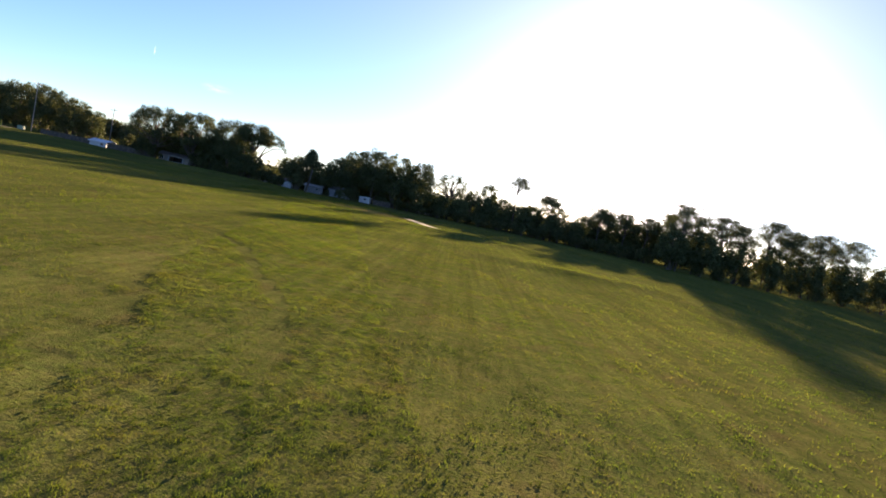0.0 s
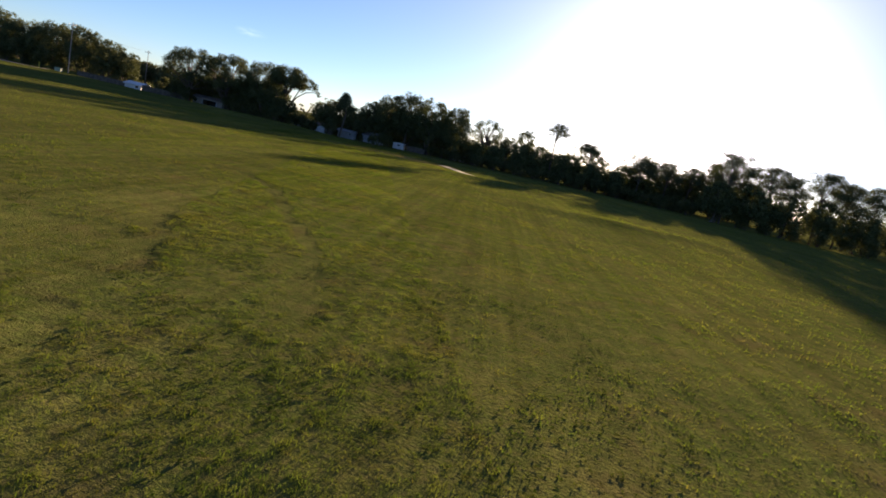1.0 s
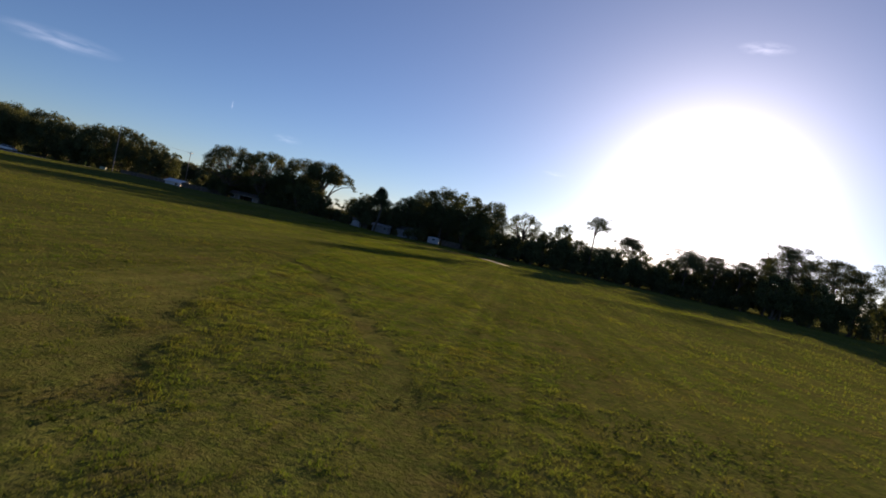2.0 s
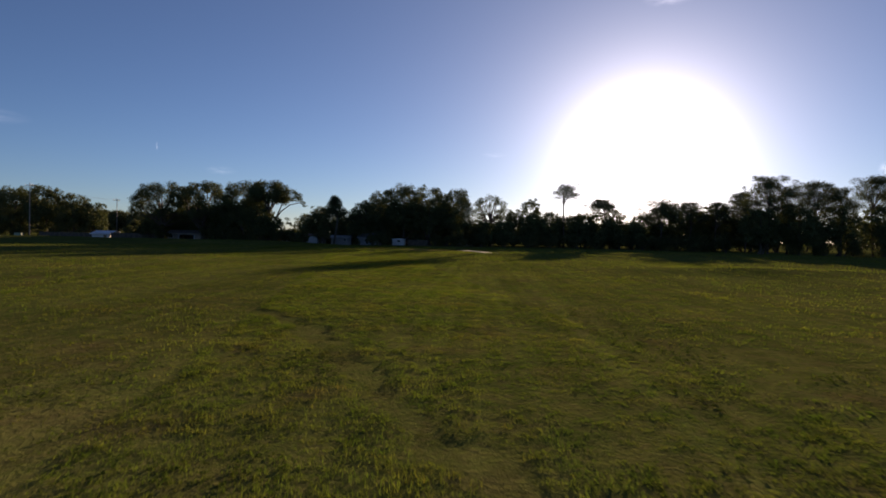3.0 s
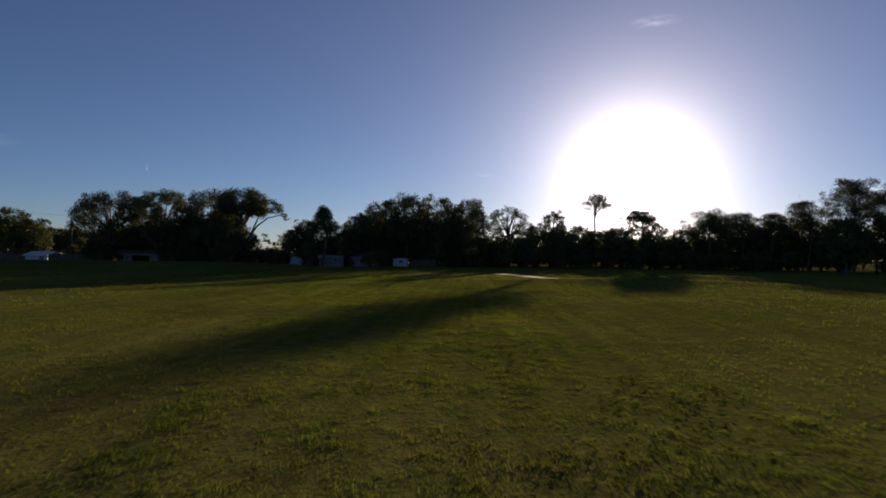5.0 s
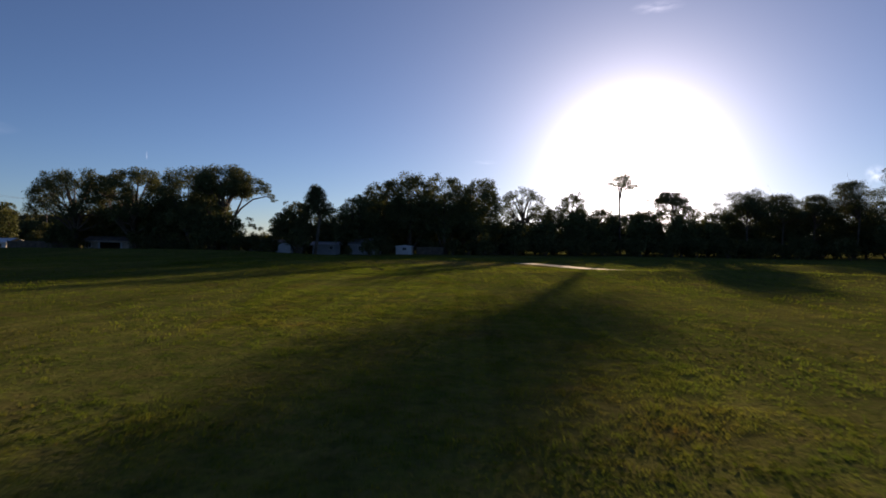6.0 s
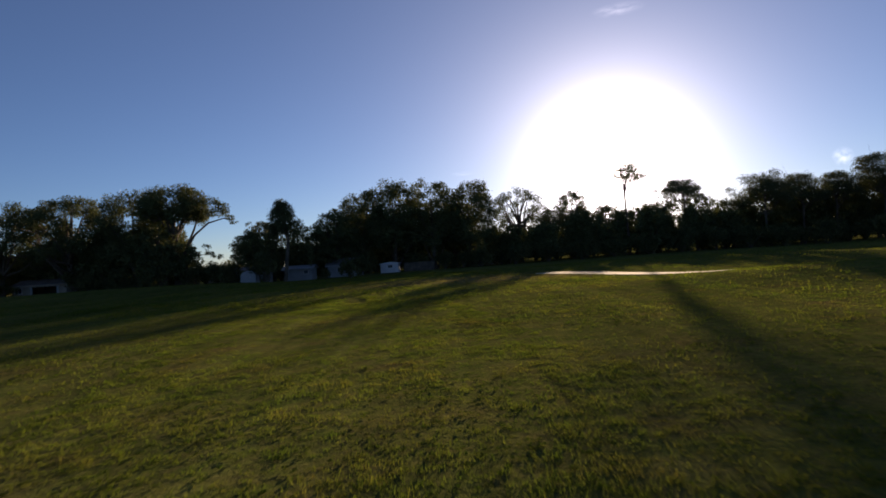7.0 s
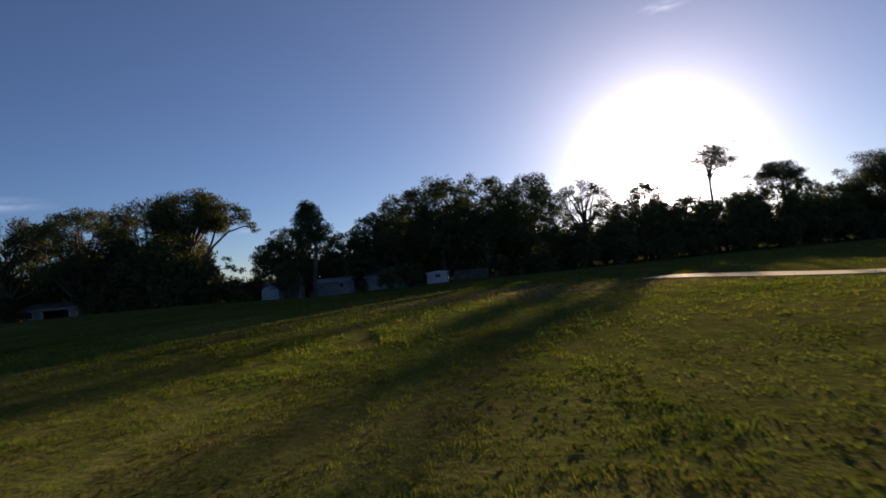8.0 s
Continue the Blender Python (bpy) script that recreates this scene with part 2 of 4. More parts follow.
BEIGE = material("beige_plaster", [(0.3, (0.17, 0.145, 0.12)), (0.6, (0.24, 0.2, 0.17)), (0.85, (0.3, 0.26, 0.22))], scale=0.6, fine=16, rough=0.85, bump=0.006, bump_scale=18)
TIMBER = material("weathered_timber", [(0.3, (0.06, 0.045, 0.035)), (0.55, (0.1, 0.078, 0.062)), (0.8, (0.15, 0.12, 0.1))], scale=1.3, fine=22, rough=0.9, bump=0.006, bump_scale=25)
SHINGLE = material("roof_shingle", [(0.3, (0.09, 0.085, 0.085)), (0.6, (0.15, 0.14, 0.14)), (0.85, (0.21, 0.2, 0.19))], scale=0.8, fine=12, rough=0.95, bump=0.02, bump_scale=9)
METAL = material("white_roof_metal", [(0.3, (0.42, 0.46, 0.53)), (0.6, (0.53, 0.57, 0.63)), (0.85, (0.6, 0.63, 0.67))], scale=0.5, fine=15, rough=0.4, spec=0.5)
GLASS = material("dark_window_glass", [(0.3, (0.02, 0.024, 0.03)), (0.7, (0.035, 0.04, 0.05))], scale=1, rough=0.12, spec=0.6)
DARK = material("shade_and_black_parts", [(0.3, (0.02, 0.018, 0.016)), (0.7, (0.045, 0.04, 0.036))], scale=1.5, rough=0.9)
POLE = material("pole_timber", [(0.3, (0.24, 0.2, 0.16)), (0.6, (0.36, 0.31, 0.26)), (0.85, (0.45, 0.4, 0.35))], scale=1, fine=12, rough=0.9, bump=0.01, bump_scale=15)
STEEL = material("galvanised_steel", [(0.3, (0.35, 0.36, 0.37)), (0.7, (0.5, 0.51, 0.52))], scale=3, rough=0.45, metal=0.7)
YELLOW = material("yellow_paint", [(0.3, (0.5, 0.36, 0.03)), (0.7, (0.65, 0.48, 0.05))], scale=3, rough=0.5)
CARPAINT = material("silver_car_paint", [(0.3, (0.5, 0.51, 0.53)), (0.7, (0.6, 0.61, 0.63))], scale=1, rough=0.3, spec=0.5)
TAIL = material("red_lamp", [(0.3, (0.3, 0.02, 0.02)), (0.7, (0.42, 0.03, 0.03))], scale=2, rough=0.25, spec=0.5)
GREENBOX = material("green_paint", [(0.3, (0.2, 0.26, 0.18)), (0.7, (0.28, 0.34, 0.24))], scale=3, rough=0.5)


# ---- mesh helpers ----
LATTICE = np.random.default_rng(3).uniform(-1, 1, (256, 256))


def value_noise(x, y):
    """Smooth noise from -1 to 1 for arrays of places."""
    x, y = np.asarray(x, float), np.asarray(y, float)
    ix, iy = np.floor(x).astype(int), np.floor(y).astype(int)
    u, v = x - ix, y - iy
    u, v = u * u * (3 - 2 * u), v * v * (3 - 2 * v)
    a, b = LATTICE[ix % 256, iy % 256], LATTICE[(ix + 1) % 256, iy % 256]
    c, d = LATTICE[ix % 256, (iy + 1) % 256], LATTICE[(ix + 1) % 256, (iy + 1) % 256]
    return (a * (1 - u) + b * u) * (1 - v) + (c * (1 - u) + d * u) * v


def ease(a, b, t):
    t = np.clip((t - a) / (b - a), 0, 1)
    return t * t * (3 - 2 * t)


TRACKS = [[(-2.6, 12.5), (-3.3, 15.3), (-4.3, 18.8), (-6.0, 22.2), (-7.3, 24.6), (-8.7, 27.6), (-10.3, 30.8), (-11.8, 32.7), (-13.5, 34.4), (-16.0, 35.6)],
          [(-5.2, 7.2), (-6.2, 9.7), (-7.1, 12.5), (-8.6, 16.6), (-10.8, 21.5)],
          [(-13.0, 15.2), (-10.8, 15.8), (-8.6, 16.8)],
          [(-19.9, 92.0), (-20.3, 94.2), (-21.7, 97.9)]]


def track_wear(x, y):
    """How far the turf is worn away at a place: a winding, broken trodden line."""
    x, y = np.asarray(x, float), np.asarray(y, float)
    best = np.full(np.broadcast(x, y).shape, 9.0)
    for (ax, ay), (bx, by), spread in [(*ends, k) for line, k in zip(TRACKS, (0.9, 0.5, 0.8, 0.7)) for ends in zip(line, line[1:])]:
        u = np.clip(((x - ax) * (bx - ax) + (y - ay) * (by - ay)) / ((bx - ax) ** 2 + (by - ay) ** 2), 0, 1)
        best = np.minimum(best, spread * np.hypot(x - ax - u * (bx - ax), y - ay - u * (by - ay)))
    w = 0.26 + 0.24 * value_noise(x * 1.1 + 9, y * 1.1)
    return (1 - ease(w * 0.4, w + 0.18, best)) * np.clip(0.7 + 0.8 * value_noise(x * 0.9, y * 0.9 + 40), 0, 1)


def ground_height(x, y):
    """Height of the lawn: long low swells, falling a little to the tree line."""
    x, y = np.asarray(x, float), np.asarray(y, float)
    swell = 0.10 * np.sin(x * 0.085 + 0.6) * np.sin(y * 0.11 + x * 0.02) + 0.07 * np.sin(y * 0.045 - x * 0.06 + 1.2)
    rim = 1 - ease(200, 320, np.maximum(np.abs(x), np.abs(y - 60)))
    hump = 0.014 * value_noise(x * 0.7, y * 0.7) + 0.03 * value_noise(x * 0.21 + 7, y * 0.21)
    mound = 0.5 * np.exp(-((x - 5) / 11) ** 2 - ((y - 94) / 4.5) ** 2) + 0.35 * np.exp(-((x - 17) / 9) ** 2 - ((y - 62) / 4.0) ** 2) + 0.3 * np.exp(-((x - 22) / 12) ** 2 - ((y - 110) / 6) ** 2)
    crest = 0.75 * np.exp(-((y - 134) / 9) ** 2) * (1 - ease(-50, -24, x)) * ease(-125, -100, x)
    return (swell + hump + mound + crest) * rim - 0.3 * ease(115, 160, y) - 0.06 * track_wear(x, y)


def ground_z(x, y):
    return float(ground_height(x, y))


def raw_mesh(name, verts, faces, mat, smooth_shade=False):
    """A mesh from numpy arrays of corners and of equal-sided faces."""
    verts, faces = np.asarray(verts, np.float32), np.asarray(faces, np.int32)
    me = bpy.data.meshes.new(name)
    k = faces.shape[1]
    me.vertices.add(len(verts))
    me.vertices.foreach_set("co", verts.ravel())
    me.loops.add(faces.size)
    me.loops.foreach_set("vertex_index", faces.ravel())
    me.polygons.add(len(faces))
    me.polygons.foreach_set("loop_start", np.arange(0, faces.size, k, dtype=np.int32))
    me.polygons.foreach_set("use_smooth", np.full(len(faces), smooth_shade))
    me.update(calc_edges=True)
    me.materials.append(mat)
    return me


def part(name, data, mat, parent, label=""):
    """One mesh object under a thing; data: a bmesh or a finished mesh."""
    if isinstance(data, bmesh.types.BMesh):
        me = bpy.data.meshes.new(name)
        data.to_mesh(me)
        data.free()
        me.materials.append(mat)
    else:
        me = data
    ob = new(name, me)
    ob.parent = parent
    return tagged(ob, label)


def thing(name, x, y, label, category, group="", z=None, turn=0.0):
    ob = new(name)
    ob.empty_display_size = 0.3
    ob.matrix_basis = pose(x, y, ground_z(x, y) if z is None else z, 0, 0, turn)
    return tagged(ob, label, category, group)


def box_bm(x0, x1, y0, y1, z0, z1, bevel=0.02, bm=None):
    bm = bm or bmesh.new()
    made = bmesh.ops.create_cube(bm, size=1)["verts"]
    for v in made:
        v.co = Vector(((x0 + x1) / 2 + v.co.x * (x1 - x0), (y0 + y1) / 2 + v.co.y * (y1 - y0), (z0 + z1) / 2 + v.co.z * (z1 - z0)))
    if bevel:
        edges = list({e for v in made for e in v.link_edges})
        bmesh.ops.bevel(bm, geom=edges, offset=bevel, segments=1, affect="EDGES")
    return bm


def prism_bm(profile, y0, y1):
    """A solid from an outline in x and z, drawn out along y."""
    bm = bmesh.new()
    a = [bm.verts.new((x, y0, z)) for x, z in profile]
    b = [bm.verts.new((x, y1, z)) for x, z in profile]
    bm.faces.new(a)
    bm.faces.new(b[::-1])
    for i in range(len(profile)):
        j = (i + 1) % len(profile)
        bm.faces.new((a[i], b[i], b[j], a[j]))
    bmesh.ops.recalc_face_normals(bm, faces=bm.faces)
    return bm


def tube(points, radii, sides=7):
    """Corners and four-sided faces of a tapered tube along points."""
    pts = [Vector(p) for p in points]
    verts, faces = [], []
    for i, p in enumerate(pts):
        d = (pts[min(i + 1, len(pts) - 1)] - pts[max(i - 1, 0)]).normalized()
        u = d.cross(Vector((0.31, 0.95, 0.05))).normalized()
        w = d.cross(u)
        for s in range(sides):
            a = 2 * math.pi * s / sides
            verts.append(p + (u * math.cos(a) + w * math.sin(a)) * radii[i])
    for i in range(len(pts) - 1):
        for s in range(sides):
            t = (s + 1) % sides
            faces.append((i * sides + s, i * sides + t, (i + 1) * sides + t, (i + 1) * sides + s))
    return verts, faces


def join_tubes(tubes):
    verts, faces = [], []
    for v, f in tubes:
        k = len(verts)
        verts += [tuple(p) for p in v]
        faces += [tuple(i + k for i in q) for q in f]
    return verts, faces


def leaf_mesh(name, rng, puffs, mat, size, per_area, narrow=0.55):
    """A crown of single leaf sprays: puffs are (centre, radii); each puff is a head of smaller rounded knots, the sprays lie on their skins."""
    cs = []
    for c, r in puffs:
        r = np.asarray(r, float)
        count = max(24, int(2 * per_area * (r[0] * r[1] + r[0] * r[2] + r[1] * r[2]) / 3 / size ** 2))
        knots = int(np.clip(count / 22, 7, 15))
        d = rng.normal(size=(knots, 3)) + np.array((0, 0, 0.25))
        d /= np.linalg.norm(d, axis=1)[:, None]
        knot = np.asarray(c) + d * r * rng.uniform(0.48, 0.68, knots)[:, None]
        girth = rng.uniform(0.32, 0.52, knots)
        which = rng.integers(0, knots, count)
        e = rng.normal(size=(count, 3))
        e /= np.linalg.norm(e, axis=1)[:, None]
        reach = girth[which] * (1 - 0.55 * rng.random(count) ** 1.6) + rng.normal(0, 0.025, count)
        cs.append(knot[which] + e * r * reach[:, None])
    c = np.concatenate(cs)
    k = len(c)
    a = rng.normal(size=(k, 3))
    a /= np.linalg.norm(a, axis=1)[:, None]
    b = np.cross(a, rng.normal(size=(k, 3)))
    b /= np.linalg.norm(b, axis=1)[:, None]
    s = size * 0.72 * rng.uniform(0.55, 1.4, k)[:, None]
    long, wide = a * s, b * s * narrow
    v = np.stack([c - long, c + long * 0.5 + wide, c + long - wide * 0.6], 1).reshape(-1, 3)
    f = np.arange(k * 3).reshape(-1, 3)
    return raw_mesh(name, v, f, mat)


# ---- trees ----
def trunk_and_limbs(rng, h, base, puffs, thick, limbs):
    top = Vector((rng.normal(0, 0.03) * h, rng.normal(0, 0.03) * h, h * 0.78))
    mid = Vector((top.x * 0.4 + rng.normal(0, 0.2), top.y * 0.4, base * 0.9))
    tubes = [tube([(0, 0, -0.3), (0.02, 0, 0.25), mid * 0.5, mid, (mid + top) / 2, top],
                  [thick * 1.35, thick, thick * 0.85, thick * 0.72, thick * 0.42, thick * 0.12], 8)]
    for c, r in sorted(puffs, key=lambda q: -max(q[1]))[:limbs]:
        c = Vector(c)
        start = mid.lerp(top, rng.uniform(-0.3, 0.5))
        bow = start.lerp(c, 0.5) + Vector((0, 0, rng.uniform(-0.1, 0.12) * h * 0.5))
        q = thick * rng.uniform(0.32, 0.5)
        tubes.append(tube([start, start.lerp(bow, 0.6), bow, c], [q, q * 0.8, q * 0.6, q * 0.15], 6))
        for _ in range(2):
            tip = c + Vector(rng.normal(0, 0.55, 3)) * max(r)
            tubes.append(tube([bow.lerp(c, 0.4), (bow + tip) / 2, tip], [q * 0.4, q * 0.28, q * 0.08], 5))
    return join_tubes(tubes)


def oak_puffs(rng, h, w, base, count, puff, filled=True):
    """Rounded heads of leaves over a broad dome, a few loose ones below; filled: further heads inside close the crown."""
    out = []
    zc, zr = base + (h - base) * 0.36, (h - base) * 0.64
    for i in range(count):
        a = 2.4 * i + rng.uniform(-0.4, 0.4)
        u = (i + 0.5) / count
        el = math.asin(min(1, max(-1, 1.38 * u - 0.4)))
        r = puff * rng.uniform(0.7, 1.35)
        k = rng.uniform(0.86, 1.04)
        rx, rz = max(0.2, w / 2 - r * 0.85), zr - r * 0.75
        flat = math.cos(el) ** 0.75
        out.append(((math.cos(a) * flat * rx * k, math.sin(a) * flat * rx * k, zc + math.sin(el) * rz * k), (r * 1.12, r * 1.12, r * 0.9)))
    for _ in range(count // 3 if filled else 0):
        r = puff * 1.15
        out.append(((rng.uniform(-0.25, 0.25) * w, rng.uniform(-0.25, 0.25) * w, zc + rng.uniform(-0.25, 0.3) * zr), (r, r, r)))
    return out


def add_tree(kind, x, y, h, w, seed, label, group, density=1.0, base=None, extra=(), limbs=7, leaf=0.3, mat=None, puff=None, count=None, boughs=(), filled=True):
    rng = np.random.default_rng(seed)
    root = thing("tree", x, y, label, "tree", group)
    h, w = h * 1.04, w * 1.18
    if kind == "oak":
        b = h * 0.28 if base is None else base
        pf = puff or w * 0.15
        puffs = oak_puffs(rng, h, w, b, count or 42, pf, filled)
        thick, leaves = 0.028 * h + 0.08, mat or OAK
        nar = 0.6
    elif kind == "pine":
        b = h * 0.5 if base is None else base
        puffs = []
        # flat-bottomed cushions on rising boughs: broad ones low on the crown, a domed cap on top
        lean_x, lean_y = rng.uniform(-0.1, 0.1, 2) * w
        n = count or 11
        for i in range(n):
            u = (i + 0.5) / n
            a = 2.4 * i + rng.uniform(-0.5, 0.5)
            r = rng.uniform(0.13, 0.21) * w
            z = b + (h - r * 0.55 - b) * (u ** 0.8) + rng.uniform(-0.25, 0.25)
            d = max(0.0, (w / 2 - r) * (1.02 - 0.75 * u ** 2) * rng.uniform(0.7, 1.08))
            cx, cy = math.cos(a) * d + lean_x * u, math.sin(a) * d + lean_y * u
            puffs.append(((cx, cy, z), (r * 1.2, r * 1.2, r * 0.78)))
            for _ in range(2):
                q = r * rng.uniform(0.5, 0.75)
                puffs.append(((cx + rng.normal(0, 0.75) * r, cy + rng.normal(0, 0.75) * r, z + rng.uniform(-0.1, 0.45) * r), (q * 1.15, q * 1.15, q * 0.8)))
        puffs.append(((lean_x, lean_y, h - 1.2), (w * 0.26, w * 0.26, 1.2)))
        thick, leaves = 0.011 * h + 0.05, mat or PINE
        nar = 0.35
    else:
        b = h * 0.33 if base is None else base
        puffs = []
        n = count or 26
        for i in range(n):
            u = (i + 0.5) / n
            z = b + (h - 0.55 - b) * u
            a = 2.4 * i + rng.uniform(-0.5, 0.5)
            prof = min(1.0, 0.55 + 1.6 * u) * (1 - 0.78 * max(0.0, u - 0.3) ** 1.15 / 0.7 ** 1.15)
            r = w * 0.17 * rng.uniform(0.75, 1.25)
            d = max(0.0, w / 2 * prof * rng.uniform(0.75, 1.05) - r * 0.7)
            puffs.append(((math.cos(a) * d, math.sin(a) * d, z), (r, r, r * 0.72)))
        puffs.append(((0, 0, h - 0.6), (w * 0.16, w * 0.16, 0.6)))
        puffs += [((0, 0, b + (h - b) * q), (w * 0.3, w * 0.3, 0.7)) for q in (0.2, 0.45, 0.65)]
        thick, leaves = 0.02 * h + 0.05, mat or PINE
        nar = 0.45
    puffs += [((c[0], c[1], c[2]), (r, r, r * 0.75)) for *c, r in extra]
    v, f = trunk_and_limbs(rng, h if kind != "pine" else h * 1.12, b, puffs, thick, limbs)
    for line, q in boughs:
        more = tube(line, [q * (1 - 0.8 * i / (len(line) - 1)) for i in range(len(line))], 7)
        v, f = join_tubes([(v, f), more])
    part("trunk", raw_mesh("trunk", v, f, BARK, True), BARK, root)
    part("crown", leaf_mesh("crown", rng, puffs, leaves, leaf, 3.75 * density, nar), leaves, root)
    return root


def add_bush(x, y, h, w, seed, label="dense dark green shrub at the edge of the lawn", mat=None, leaf=0.24):
    rng = np.random.default_rng(seed)
    root = thing("bush", x, y, label, "bush", "shrubs along the tree line")
    puffs = []
    for i in range(9):
        a, d = rng.uniform(0, 6.28), rng.uniform(0, 0.38) * w
        r = rng.uniform(0.2, 0.3) * w
        puffs.append(((math.cos(a) * d, math.sin(a) * d, rng.uniform(0.25, 0.8) * (h - r * 0.5)), (r, r, min(r, h * 0.4))))
    tubes = [tube([(0, 0, -0.2), (c[0] * 0.4, c[1] * 0.4, c[2] * 0.5), c], [0.06, 0.045, 0.015], 5) for c, _ in puffs]
    v, f = join_tubes(tubes)
    part("woody_base", raw_mesh("woody_base", v, f, BARK), BARK, root)
    part("foliage", leaf_mesh("foliage", rng, puffs, mat or SCRUB, leaf, 4.0, 0.6), mat or SCRUB, root)
    return root


# ---- ground ----
def build_ground():
    def axis(lo, hi, step, far):
        inner = np.arange(lo, hi + step / 2, step)
        grow = [step * 1.35 ** i for i in range(1, 40)]
        left, right, a, b = [], [], lo, hi
        for g in grow:
            a, b = a - g, b + g
            left.append(max(a, -far))
            right.append(min(b, far))
            if a < -far and b > far:
                break
        return np.unique(np.concatenate([left, inner, right]))
    xs, ys = axis(-120.0, 110.0, 1.05, 2500.0), axis(-20.0, 180.0, 1.05, 2500.0)
    gx, gy = np.meshgrid(xs, ys)
    verts = np.column_stack([gx.ravel(), gy.ravel(), ground_height(gx, gy).ravel()])
    nx, ny = len(xs), len(ys)
    i = np.arange((nx - 1) * (ny - 1))
    a = (i // (nx - 1)) * nx + i % (nx - 1)
    faces = np.stack([a, a + 1, a + nx + 1, a + nx], 1)
    tagged(new("ground", raw_mesh("ground", verts, faces, LAWN, True)), "rough mown green lawn with worn straw-coloured patches", "lawn", kind="structure")


build_ground()


def build_grass():
    """Blades all over the field: fine tufts under the flight, coarser and sparser ones away from it."""
    rng = np.random.default_rng(11)
    spots = []
    # inner and outer distance from the line of flight, tufts a square metre, blades a tuft, their spread, height, half width of a blade, reach along y
    for inner, half, per, blades, spread, high, wide, y0, y1 in ((0, 4.6, 74, 12, 0.052, 0.027, 0.0046, 0, 96), (4.3, 15.0, 28, 5, 0.07, 0.03, 0.0095, 0, 104),
                                                                 (14.0, 34.0, 11, 3, 0.1, 0.042, 0.022, 0, 140), (33.0, 110.0, 5, 1, 0.0, 0.055, 0.045, 5, 158), (0, 15.0, 14, 3, 0.1, 0.05, 0.024, 92, 150)):
        k = int(2 * half * (y1 - y0) * per)
        y, off = rng.uniform(y0, y1, k), rng.uniform(-half, half, k)
        keep = (np.abs(off) >= inner) & (np.abs(off) < 14 + y * 1.0)
        y, off = y[keep], off[keep]
        size = rng.uniform(0.55, 1.5, len(y)) ** 1.3
        own = np.clip(0.5 + 0.22 * rng.normal(size=len(y)) + 0.3 * value_noise(off * 0.9 + 3, y * 0.9), 0, 1)
        at = np.column_stack([off - 1.0 - y * 0.215, y, high * size, np.full(len(y), wide), own])
        at = np.repeat(at, blades, 0)
        at[:, :2] += rng.normal(0, spread, (len(at), 2)) * np.repeat(size, blades)[:, None]
        spots.append(at)
    p = np.concatenate(spots)
    worn = track_wear(p[:, 0], p[:, 1])
    tuft = 0.7 * value_noise(p[:, 0] * 8.3, p[:, 1] * 8.3 + 11) + 0.5 * value_noise(p[:, 0] * 3.1, p[:, 1] * 3.1) + 0.6 * value_noise(p[:, 0] * 1.1 + 30, p[:, 1] * 1.1) + 0.5 * value_noise(p[:, 0] * 0.25, p[:, 1] * 0.25 + 60)
    keep = rng.random(len(p)) > np.clip(worn * 0.45, 0, 0.45) + np.clip(1.3 * (-0.22 - tuft), 0, 0.8)
    p, tuft, worn = p[keep], tuft[keep], worn[keep]
    k = len(p)
    c = np.column_stack([p[:, :2], ground_height(p[:, 0], p[:, 1])])
    t = p[:, 2] * np.clip(0.95 + 0.85 * tuft, 0.3, 2.1) * (1 - 0.5 * worn) * rng.uniform(0.5, 1.4, k)
    a = rng.uniform(0, 2 * np.pi, k)
    w = p[:, 3] * rng.uniform(0.6, 1.4, k)
    lean = t * rng.uniform(0.2, 1.15, k)
    side = np.column_stack([-np.sin(a), np.cos(a), np.zeros_like(a)])
    out = np.column_stack([np.cos(a), np.sin(a), np.zeros_like(a)])
    tip = c + out * lean[:, None]
    tip[:, 2] += t
    v = np.stack([c - side * w[:, None], c + side * w[:, None], tip], 1).reshape(-1, 3)
    own = np.repeat(p[:, 4], 3)
    # low rosettes of broader weed leaves, in drifts
    q = np.column_stack([rng.uniform(-9, 9, 27000), rng.uniform(0, 100, 27000)])
    q[:, 0] += -1.0 - q[:, 1] * 0.215
    drift = value_noise(q[:, 0] * 0.45 + 5, q[:, 1] * 0.45) + 0.6 * value_noise(q[:, 0] * 1.7, q[:, 1] * 1.7)
    q = q[drift > 0.25]
    leaves = 6
    c = np.repeat(np.column_stack([q, ground_height(q[:, 0], q[:, 1]) + 0.012]), leaves, 0)
    k = len(c)
    a = rng.uniform(0, 2 * np.pi, k)
    long, wide, rise = rng.uniform(0.03, 0.075, k), rng.uniform(0.009, 0.02, k), rng.uniform(0.006, 0.028, k)
    out = np.column_stack([np.cos(a), np.sin(a), np.zeros(k)])
    side = np.column_stack([-np.sin(a), np.cos(a), np.zeros(k)])
    lift = np.array((0, 0, 1.0))
    mid = c + out * (long * 0.6)[:, None] + lift * rise[:, None]
    left, right, tip = mid - side * wide[:, None], mid + side * wide[:, None], c + out * long[:, None] + lift * (rise * 0.7)[:, None]
    v = np.concatenate([v, np.stack([c, left, right, left, tip, right], 1).reshape(-1, 3)])
    own = np.concatenate([own, np.repeat(np.repeat(rng.uniform(0, 0.75, len(q)), leaves), 6)])
    me = raw_mesh("grass", v, np.arange(len(v)).reshape(-1, 3), GRASS)
    me.attributes.new("wear", "FLOAT", "POINT").data.foreach_set("value", track_wear(v[:, 0], v[:, 1]).astype(np.float32))
    me.attributes.new("tuft", "FLOAT", "POINT").data.foreach_set("value", own.astype(np.float32))
    tagged(new("grass", me), "short uneven tufts of green and straw grass", "grass", kind="stuff")


